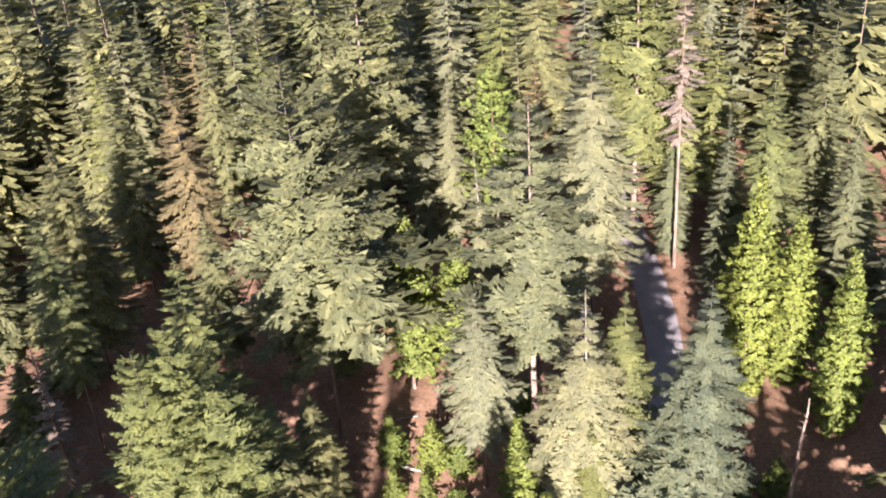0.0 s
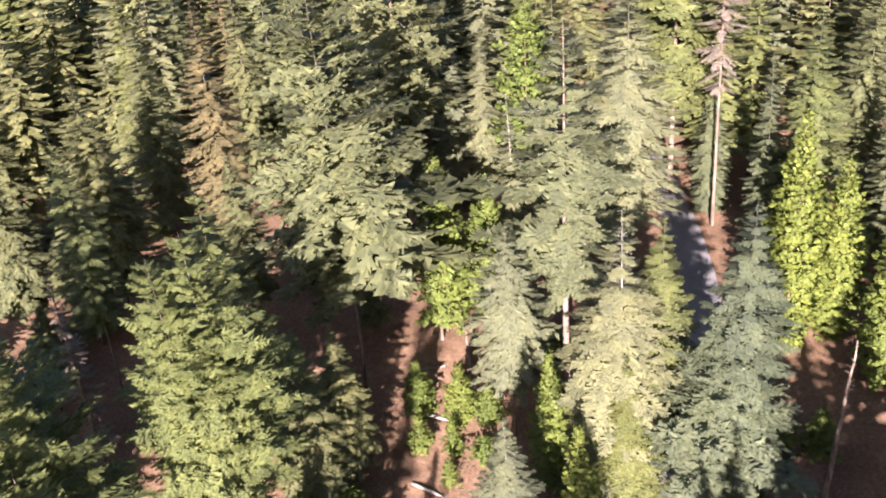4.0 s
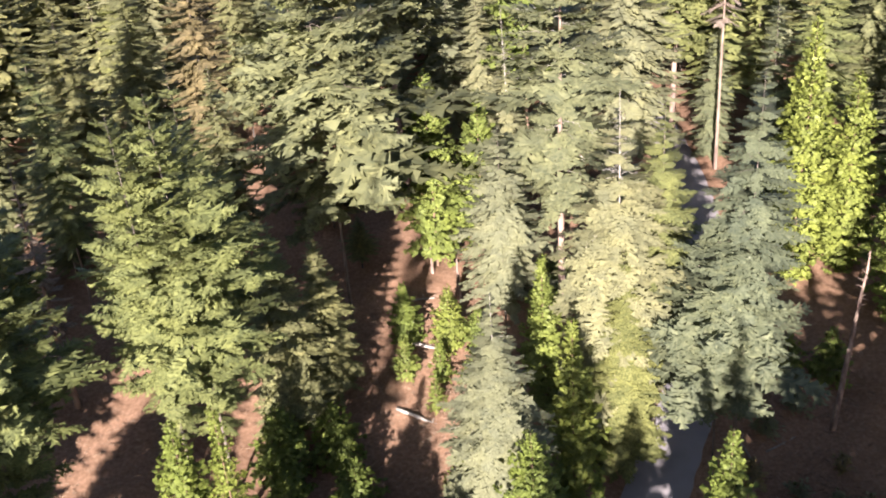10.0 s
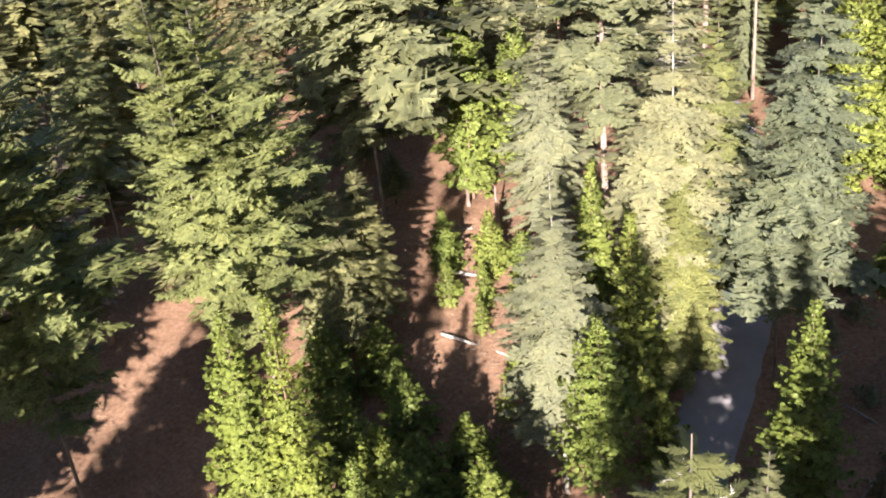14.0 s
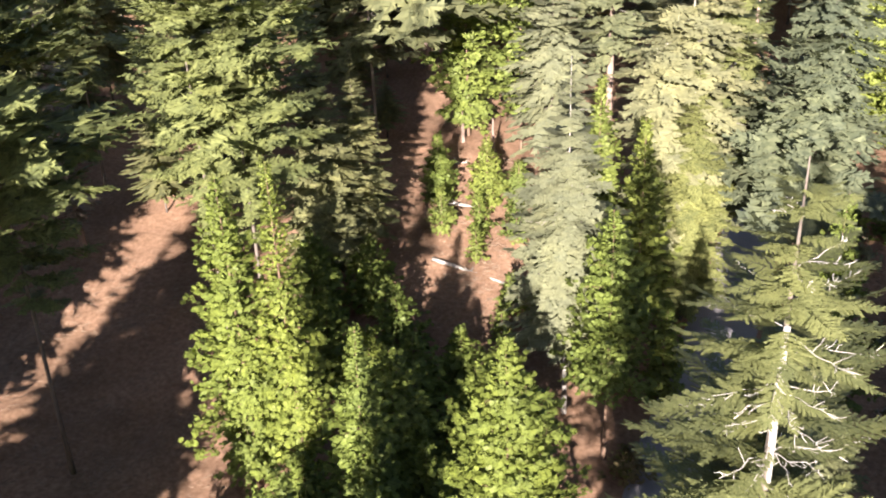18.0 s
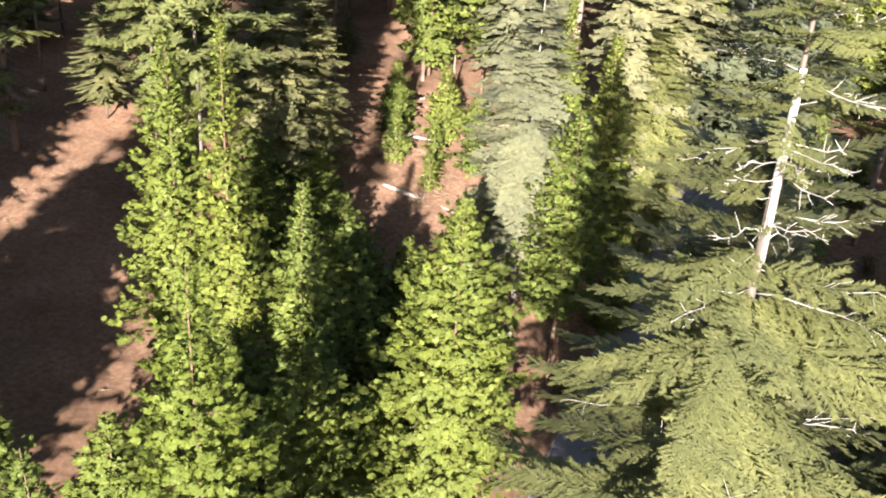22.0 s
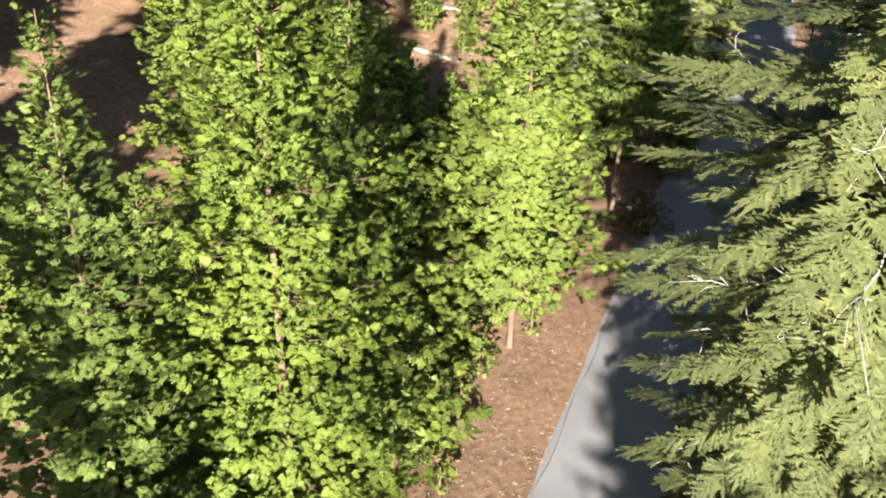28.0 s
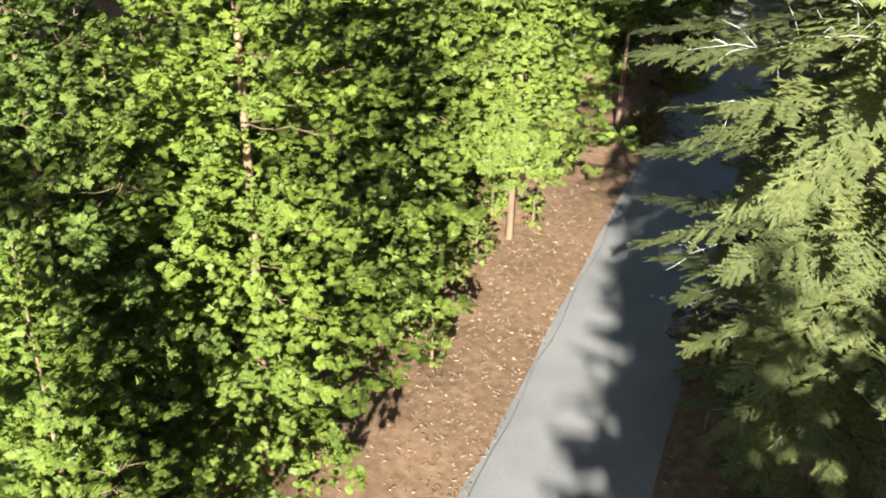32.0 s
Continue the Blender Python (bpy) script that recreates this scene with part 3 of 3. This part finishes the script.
NEAR = [
    ("cedar_tree", (1.5, 42.0), 16.6, 2.6, 5.5, "cedar", "cedar", "cedar", CEDAR, 0.36),
    ("cedar_tree", (-11.2, 31.5), 16.2, 2.0, 1.5, "cedar", "cedar", "cedar", CEDAR, 0.40),
    ("cedar_tree", (-18.7, 40.1), 19.9, 2.8, 2, "cedar", "cedar", "cedar", CEDAR, 0.45),
    ("cedar_tree", (-16.0, 40.0), 20.8, 1.8, 2, "cedar", "cedar", "cedar", CEDAR, 0.45),
    ("cedar_tree", (-11.35, 15.1), 21.0, 3.4, 1.5, "cedar", "spring", "cedar", CEDAR, 0.22),
    ("cedar_tree", (-14.8, 12.7), 17.5, 2.5, 1.5, "cedar", "cedar", "cedar", CEDAR, 0.22),
    ("cedar_tree", (-21.4, 22.4), 13.7, 2.0, 1.5, "cedar", "cedar", "cedar", CEDAR, 0.4),
    ("cedar_tree", (-13.3, 8.4), 10.1, 2.1, 1.0, "cedar", "spring", "cedar", CEDAR, 0.22),
    ("cedar_tree", (-4.6, 29.2), 17.0, 3.3, 3.4, "cedar", "cedar", "cedar", CEDAR, 0.31),
    ("cedar_tree", (-10.0, 25.5), 12.0, 3.2, 1.0, "cedar", "cedar", "cedar", "green cedar tree standing in the shade of taller trees", 0.5),
    ("cedar_tree", (-10.2, 37.0), 11.5, 3.0, 1.0, "cedar", "cedar", "cedar", "green cedar tree standing in the shade of taller trees", 0.5),
    ("cedar_tree", (-13.6, 25.0), 13.5, 2.2, 1.0, "cedar", "cedar", "cedar", "green cedar tree standing in the shade of taller trees", 0.5),
    ("cedar_tree", (-8.6, 22.5), 5.5, 1.9, 0.6, "cedar", "cedar", "cedar", "low green cedar tree growing in deep shade", 0.5),
    ("cedar_tree", (-8.1, 28.3), 8.0, 2.1, 0.6, "cedar", "cedar", "cedar", "low green cedar tree growing in deep shade", 0.5),
    ("cedar_tree", (-8.5, 33.5), 8.0, 2.3, 0.6, "cedar", "cedar", "cedar", "low green cedar tree growing in deep shade", 0.5),
    ("cedar_tree", (-9.6, 43.0), 8.5, 2.5, 0.6, "cedar", "cedar", "cedar", "low green cedar tree growing in deep shade", 0.5),
    ("cedar_tree", (-12.6, 46.0), 7.0, 2.2, 0.6, "cedar", "cedar", "cedar", "low green cedar tree growing in deep shade", 0.5),
    ("cedar_tree", (-11.4, 53.0), 6.0, 2.0, 0.6, "cedar", "cedar", "cedar", "low green cedar tree growing in deep shade", 0.5),
    ("cedar_tree", (-7.6, 38.5), 4.0, 1.5, 0.6, "cedar", "cedar", "cedar", "low green cedar tree growing in deep shade", 0.5),
    ("cedar_tree", (-14.5, 33.0), 8.0, 2.2, 0.6, "cedar", "cedar", "cedar", "low green cedar tree growing in deep shade", 0.5),
    ("cedar_tree", (-6.5, 36.0), 8.0, 2.4, 0.6, "cedar", "cedar", "cedar", "low green cedar tree growing in deep shade", 0.5),
    ("cedar_tree", (-5.6, 43.0), 6.5, 2.2, 0.6, "cedar", "cedar", "cedar", "low green cedar tree growing in deep shade", 0.5),
    ("cedar_tree", (-17.6, 25.0), 9.0, 2.4, 0.6, "cedar", "cedar", "cedar", "low green cedar tree growing in deep shade", 0.5),
    ("cedar_tree", (-16.4, 19.5), 6.5, 2.0, 0.6, "cedar", "cedar", "cedar", "low green cedar tree growing in deep shade", 0.5),
    ("cedar_tree", (-16.0, 30.0), 8.0, 2.2, 0.6, "cedar", "cedar", "cedar", "low green cedar tree growing in deep shade", 0.5),
    ("cedar_tree", (-7.0, 49.0), 5.0, 1.8, 0.6, "cedar", "cedar", "cedar", "low green cedar tree growing in deep shade", 0.5),
    ("cedar_tree", (-15.6, 49.5), 7.5, 2.2, 0.6, "cedar", "cedar", "cedar", "low green cedar tree growing in deep shade", 0.5),
    ("cedar_tree", (-17.5, 56.0), 9.0, 2.4, 0.6, "cedar", "cedar", "cedar", "low green cedar tree growing in deep shade", 0.5),
    ("cedar_tree", (-13.6, 58.5), 7.0, 2.0, 0.6, "cedar", "cedar", "cedar", "low green cedar tree growing in deep shade", 0.5),
    ("cedar_tree", (12.4, 39.5), 18.5, 2.4, 2.0, "cedar", "cedar", "cedar", CEDAR, 0.45),
]
for at, (name, spot, top, wide, low, shape, leaf, wood, label, size) in enumerate(NEAR):
    near = size < 0.47
    tree(name, spot, label, 300 + at, top, wide, low, shape, leaf, wood, fine=2 if size < 0.32 else 1, size=size * (1.25 if size < 0.32 else 0.85), dens=0.9, stout=0.6, bare=0.13, twigs=4, split=near)
big_fir = tree("fir_tree", (1.0, 13.6), "big fir tree with whitened bare limbs showing in its crown", 400, 30.8, 5.9, 1.2, "fir", "sage", "fir", fine=3,
               gap_at=(23.4, 25.9), bare=0.22, limb_wood="white", ramp=0.65, twigs=7, split=True, power=0.68, skirt=0.33, stout=1.1)
top_zs = np.linspace(22.8, 27.0, 7)
part("bleached_top", smooth(quads("bleached_top", *tube(np.stack([0 * top_zs, -0.075 + 0.01 * np.cos(top_zs), top_zs], 1), np.linspace(0.125, 0.075, 7), 8), BARK["white"])), big_fir, "bleached white upper trunk")
odd = np.random.default_rng(77)
for foot, tip, thick in (((0.2, 0.6, 6.6), (-2.7, 1.6, 5.6), 0.045), ((0.3, 1.0, 6.2), (-2.3, 2.2, 5.0), 0.04), ((0.4, 0.8, 5.4), (-2.9, 1.2, 6.3), 0.035), ((0.6, 0.4, 4.8), (0.9, -2.6, 3.4), 0.035), ((0.4, -0.3, 7.5), (1.6, -3.0, 6.0), 0.03)):
    part("dead_limb", smooth(quads("dead_limb", *gnarled(np.linspace(foot, tip, 6), thick, odd, 12), BARK["bare"])), big_fir, "grey dead limb with tangled twigs")
tree("fir_tree", (6.3, 25.0), FIR, 402, 20.5, 3.8, 1.5, "fir", "fir", "fir", fine=2)
dead_fir = tree("fir_tree", (13.2, 24.0), "fir tree with a dead bleached top beside the road", 401, 24.5, 3.8, 2.0, "fir", "fir", "bare", fine=2, bare_top=0.3, bare=0.4, limb_wood="white", split=True, twigs=6)
for way in ((-1.9, -0.3, 0.6), (-1.2, -0.9, 1.0), (-0.5, 0.6, 1.3), (0.9, -0.5, 0.9), (-1.5, 0.7, 0.1)):
    arc = np.linspace(0, 1, 7)[:, None] * np.array(way) + np.sin(np.linspace(0, 3.1, 7))[:, None] * np.array([0, 0, 0.35]) + np.array([0, 0, 22.6])
    part("dead_limb", smooth(quads("dead_limb", *gnarled(arc, 0.06, odd, 9), BARK["white"])), dead_fir, "whitened gnarled dead limb")

# ---- unseen trees added outside the view so that their shade falls into it ----
ADDED_SHADERS = [(2.6, -8, 23, 5.2, 3), (-18.2, -9, 25, 3.9, 3), (-45, 35, 54, 6.2, 3), (-17.6, -1, 54, 2.1, 24), (-30, 23, 54, 3.4, 3), (19.5, 23, 42, 4.8, 3), (-48, 39, 54, 3.4, 3), (0.5, -13, 27, 4.4, 3), (-40.5, 39, 54, 3.2, 3), (-37, 12, 24, 4.0, 3), (-32.5, 11, 23.5, 4.0, 3),
           (-19.2, -17, 54, 1.7, 27), (-33.5, 22, 34, 4.4, 3), (-4.5, -17, 20, 4.0, 3), (-31.5, 19, 38, 5.0, 3), (-43.5, 27, 38, 5.0, 3), (18, 19, 32, 6.2, 3), (-49.5, 35, 38, 6.2, 3), (12, 15, 32, 3.4, 3), (24, 24, 28, 4.5, 3), (29, 39, 26, 4.2, 3),
           (36, 47, 28, 4.5, 3), (-28, 12, 20, 3.0, 3), (9, 6, 29, 5.4, 3), (10, -2, 31, 6.4, 3), (15, 4, 27, 4.4, 3), (22, 10, 30, 5.0, 3)]
# stand-in sun blockers with the fir label; spots and heights chosen for their shadows
for at, (x, y, top, wide, low) in enumerate(ADDED_SHADERS):
    tree("fir_tree", (x, y), FIR, 500 + at, top, wide, low, "fir", "fir", "fir", fine=0, dens=1.8, bare=0.0)

# ---- the forest behind and to the sides ----
rng = np.random.default_rng(11)
SORTS = [("fir_tree", "fir", "fir", 4.0, FIR), ("fir_tree", "fir", "gold", 3.6, FIR), ("fir_tree", "fir", "blue", 3.4, BLUE), ("fir_tree", "fir", "grey", 3.8, PALE),
         ("pine_tree", "plume", "fir", 5.2, PINE), ("cedar_tree", "cedar", "cedar", 3.6, CEDAR), ("fir_tree", "fir", "rust", 3.0, "narrow fir tree with browning needles"),
         ("fir_tree", "fir", "fir", 3.2, FIR)]
SHARE = [0.22, 0.18, 0.10, 0.18, 0.14, 0.0, 0.03, 0.15]
models = {}


def far_tree(sort, x, y, top, spin):
    """A tree of the background; the first of each sort is built, the others are copies of it."""
    name, shape, leaf, wide, label = SORTS[sort]
    near = y < 112
    z = float(height(x, y)[0])
    if (sort, near) not in models:
        models[sort, near] = tree(name, (x, y), label, 600 + sort + 20 * near, 30.0 + z, 1.3 * wide, 6.0 + z, shape, leaf, "pine" if shape == "plume" else "fir", fine=0, size=0.9 if near else 1.5, bare=0.0, stout=0.5)
        return
    k = (top - z) / 30.0
    copy_thing(models[sort, near], pose(x, y, z, 0, 0, spin) @ Matrix.Diagonal((0.3 + 0.7 * k, 0.3 + 0.7 * k, k, 1)))


taken = [np.array(k[1]) for k in KEY] + [np.array(k[1]) for k in NEAR]
STEP = 8.6
for gy in np.arange(58, 216, STEP):
    for gx in np.arange(-112, 113, STEP):
        x, y = gx + rng.uniform(-3, 3), gy + rng.uniform(-3, 3)
        sort, lift, spin = int(rng.choice(len(SORTS), p=SHARE)), rng.uniform(0, 1), rng.uniform(0, 360)
        if abs(x) > 0.56 * (y + 4) + 16 or min(np.hypot(*(np.array([x, y]) - q)) for q in taken) < 3.4 or road_gap(np.array([x]), np.array([y]))[0] < 4.5:
            continue
        if y < 112 and -24 < x < 40:
            if not (-24 < x < -10 and y > 84) and not (y > 100 and not 14 < x < 30):
                continue
        if x < -20 and y < 112:
            if lift < 0.35 and x > -46:
                continue
            sort = (0, 7, 0, 1, 4, 0, 6, 7)[sort]
        top = 9 + (7 if x < -20 else 11) * lift if y < 112 else float(base_height(x, y)) + 22 + 14 * lift
        far_tree(sort, x, y, top, spin)
        taken.append(np.array([x, y]))

# ---- young trees, logs and litter ----
YOUNG = [(-9.0, 73.2, 9.4, 1.5), (-4.9, 72.0, 9.6, 1.6), (-8.7, 68.4, 6.6, 1.1), (-5.6, 67.8, 6.3, 0.9), (-5.9, 64.0, 5.0, 0.8), (-2.2, 71.5, 7.6, 1.5), (-2.6, 66.4, 5.6, 1.3), (4.8, 78.0, 9.0, 1.7), (-3.4, 57.5, 4.2, 1.0), (-4.2, 54.2, 3.6, 0.8), (-1.5, 57.0, 4.0, 1.0), (2.2, 49.0, 9.0, 1.6), (6.0, 48.2, 7.0, 1.4), (27.2, 66, 7.5, 1.6), (24, 67, 6.2, 1.4)]
for at, (x, y, top, wide) in enumerate(YOUNG):
    tree("young_cedar", (x, y), "small bright green young cedar on the forest floor", 700 + at, top, wide, float(height(x, y)[0]) + 0.35, "cedar", "lime" if at % 3 else "cedar", "cedar", group="young trees", category="young tree", fine=1, size=0.42)


def log(a, b, r, name, label, wood="bare", lift=0.6, knots=6):
    """A fallen trunk between two points of the ground, with stubs of branches."""
    seed = np.random.default_rng(int(abs(a[0] * 10 + b[1])))
    p = np.linspace(0, 1, 9)
    x, y = a[0] + (b[0] - a[0]) * p, a[1] + (b[1] - a[1]) * p
    z = np.interp(p, [0, 1], [height(*a)[0], height(*b)[0]]) + r * lift
    root = tagged(new(name), label, "log", "fallen logs")
    at = np.array([a[0], a[1], float(height(*a)[0])])
    root.matrix_basis = pose(*at)
    path = np.stack([x, y, z], 1) - at + seed.normal(0, r * 0.12, (9, 3))
    part("trunk", smooth(quads("trunk", *tube(path, r * (1 - 0.45 * p), 8), BARK[wood])), root)
    for q in seed.uniform(0.25, 0.95, knots):
        o = np.array([np.interp(q, p, path[:, i]) for i in range(3)])
        way = seed.normal(0, 1, 3) + np.array([0, 0, 0.8])
        way *= seed.uniform(0.3, 0.9) / np.linalg.norm(way)
        part("branch_stub", smooth(quads("branch_stub", *tube(np.array([o, o + way * 0.5, o + way]), [r * 0.25, r * 0.18, 0.015], 4), BARK[wood])), root)


log((-9.8, 73.6), (-5.4, 71.6), 0.2, "fallen_log", "bleached fallen log lying on brown duff")
log((-9.4, 64.4), (-2.2, 60.4), 0.16, "fallen_log", "thin bleached fallen log lying across the clearing")
log((-8.9, 79.0), (-6.6, 79.4), 0.12, "fallen_log", "short pale log on the forest floor")


def snag(x, y, top, r, label, lean=(0.0, 0.0), limbs=10, wood="pine", low=0.3):
    """A standing dead trunk with broken branches."""
    seed = np.random.default_rng(int(abs(x * 13 + y)))
    z = float(height(x, y)[0])
    H = top - z
    root = tagged(new("dead_snag"), label, "dead tree", "dead trees")
    root.matrix_basis = pose(x, y, z)
    p = np.linspace(0, 1, 10)
    path = np.stack([lean[0] * H * p, lean[1] * H * p, H * p - 0.3 * (p == 0)], 1)
    path[1:] += seed.normal(0, 0.03, (9, 3))
    part("trunk", smooth(quads("trunk", *tube(path, r * (1 - 0.8 * p), 8), BARK[wood])), root)
    for q in np.sort(seed.uniform(low, 0.98, limbs)):
        o = np.array([np.interp(q, p, path[:, i]) for i in range(3)])
        a, L = seed.uniform(0, 6.28), (1.05 - q) * 2.6 * seed.uniform(0.4, 1.0) * min(1, H / 20) + 0.3
        way = np.array([math.cos(a), math.sin(a), seed.uniform(-0.35, 0.3)]) * L
        part("limb", smooth(quads("limb", *tube(np.array([o, o + way * 0.5 + (0, 0, 0.05 * L), o + way]), [0.05, 0.03, 0.012], 4), BARK[wood])), root)


snag(-4.2, 79.5, 8.6, 0.28, "broken pinkish dead stump standing in the clearing", limbs=3, low=0.5)
snag(-7.0, 84.0, 8.0, 0.22, "broken pinkish dead stump standing in the clearing", limbs=3, low=0.5)
snag(26.0, 60.5, 15.0, 0.3, "leaning pinkish dead trunk with broken branches", lean=(0.22, 0.35), limbs=18)
tree("dead_tree", (25.6, 104.0), "tall reddish dead tree full of bare twigs", 720, 44.0, 3.0, 24, "fir", "dead", "pine", group="dead trees", category="dead tree", fine=1, bare=0.5, bare_top=0.95, thin=0.6, twigs=6, stout=0.5)
tree("dead_tree", (-38.0, 66.0), "bare pinkish dead tree", 721, 26.0, 2.2, 6, "fir", "dead", "pine", group="dead trees", category="dead tree", fine=1, bare_top=0.9, bare=0.6)

tree("dead_shrub", (2.7, 40.4), "rust-brown dead shrub beside the road under a cedar", 732, 2.0, 1.2, 0.2, "cedar", "rust", "fir", group="undergrowth", category="shrub", fine=2, size=0.4)
tree("dead_shrub", (4.6, 28.4), "rust-brown dead shrub on the bank beside the road", 731, 2.3, 1.1, 0.2, "cedar", "rust", "fir", group="undergrowth", category="shrub", fine=2, size=0.4, dens=0.8)
tree("dead_shrub", (0.9, 20.6), "rust-brown dead shrub under the trees at the roadside", 730, 2.4, 1.3, 0.2, "cedar", "rust", "fir", group="undergrowth", category="shrub", fine=2, size=0.4, dens=0.8)
for at, (x, y, top) in enumerate([(-5.9, 27.3, 1.6), (-6.6, 25.8, 1.3), (-5.2, 30.6, 2.0), (-3.6, 30.5, 1.2), (2.6, 40.6, 1.6), (6.0, 17.5, 4.6), (-7.4, 20.6, 1.0)]):
    tree("seedling", (x, y), "small green cedar seedling rooted in the duff", 740 + at, top, 0.35 + top * 0.28, 0.1, "cedar", "cedar", "cedar", group="undergrowth", category="seedling", fine=2, size=0.32, dens=0.9)


def litter(name, label, count, spread, sizes, seed, material, lift=0.02):
    """Loose flakes of bark, cones and twigs strewn on the ground."""
    seed = np.random.default_rng(seed)
    x = seed.normal(spread[0], spread[2], count)
    y = seed.uniform(spread[1] - spread[3], spread[1] + spread[3], count) if spread[3] > 0 else seed.normal(spread[1], -spread[3], count)
    edge = np.array([np.interp(q, ROAD_L[:, 1], ROAD_L[:, 0]) for q in y])
    far = np.array([np.interp(q, ROAD_R[:, 1], ROAD_R[:, 0]) for q in y])
    keep = (x < edge + 0.35) | (x > far - 0.3)
    x, y = x[keep], y[keep]
    z = height(x, y) + lift
    n = len(x)
    a, L, W = seed.uniform(0, 6.28, n), seed.uniform(*sizes, n), seed.uniform(0.012, 0.05, n)
    ux, uy = np.cos(a) * L, np.sin(a) * L
    vx, vy = -np.sin(a) * W, np.cos(a) * W
    tip = seed.uniform(0.0, 0.05, n)
    ridge = 0.012 + W * 0.5
    p = [np.stack([x - ux - vx, y - uy - vy, z - 0.02], 1), np.stack([x + ux * 0.2, y + uy * 0.2, z + ridge], 1), np.stack([x + ux, y + uy, z + tip], 1),
         np.stack([x - ux + vx, y - uy + vy, z - 0.02], 1)]
    v = np.stack([p[0], p[2], p[1], p[1], p[2], p[3]], 1).reshape(-1, 3)
    tagged(new(name, triangles(name, v, material)), label, "litter", kind="stuff")


def litter_material(name, dark, light):
    m, nodes, links, shader = nodes_of(name)
    geo = nodes.new("ShaderNodeNewGeometry")
    c = ramp_node(nodes, links, geo.outputs["Random Per Island"], [(0.0, dark), (0.7, light), (1.0, tuple(min(0.6, q * 1.6) for q in light))])
    links.new(c.outputs[0], shader.inputs["Base Color"])
    shader.inputs["Roughness"].default_value = 0.9
    return m


CHIPS = litter_material("bark_chips", (0.08, 0.05, 0.035), (0.23, 0.165, 0.115))
litter("forest_litter", "scattered bark chips, twigs and needles beside the road", 6000, (-5.4, 24, 2.4, 11), (0.02, 0.09), 31, CHIPS)
litter("forest_litter", "scattered twigs and bark on the clearing floor", 5000, (-6.0, 66, 4.5, 15), (0.08, 0.5), 32, CHIPS)
litter("forest_litter", "scattered twigs and bark under the trees", 4000, (-33, 52, 8.0, 14), (0.08, 0.5), 33, CHIPS)
litter("forest_litter", "scattered twigs and bark beyond the road", 5000, (25, 54, 5.0, 16), (0.08, 0.6), 34, CHIPS)

# scrub and bleached branches on the far side of the road
brush = np.random.default_rng(52)
for at in range(16):
    x, y = brush.uniform(17.5, 30), brush.uniform(42, 66)
    if road_gap(np.array([x]), np.array([y]))[0] < 4.2:
        continue
    tree("scrub", (x, y), "low grey-green scrub on the shaded forest floor", 760 + at, float(height(x, y)[0]) + brush.uniform(0.8, 2.2), brush.uniform(0.7, 1.5), 0.1, "cedar", "grey" if at % 3 else "rust", "fir", group="undergrowth", category="shrub", fine=1, size=0.4)
for at in range(7):
    x, y, a = brush.uniform(17.5, 27), brush.uniform(40, 60), brush.uniform(0, 3.1)
    if road_gap(np.array([x]), np.array([y]))[0] < 5.5:
        continue
    log((x, y), (x + 3.2 * math.cos(a), y + 3.2 * math.sin(a)), brush.uniform(0.05, 0.11), "fallen_branch", "bleached fallen branch lying on the forest floor", knots=4)
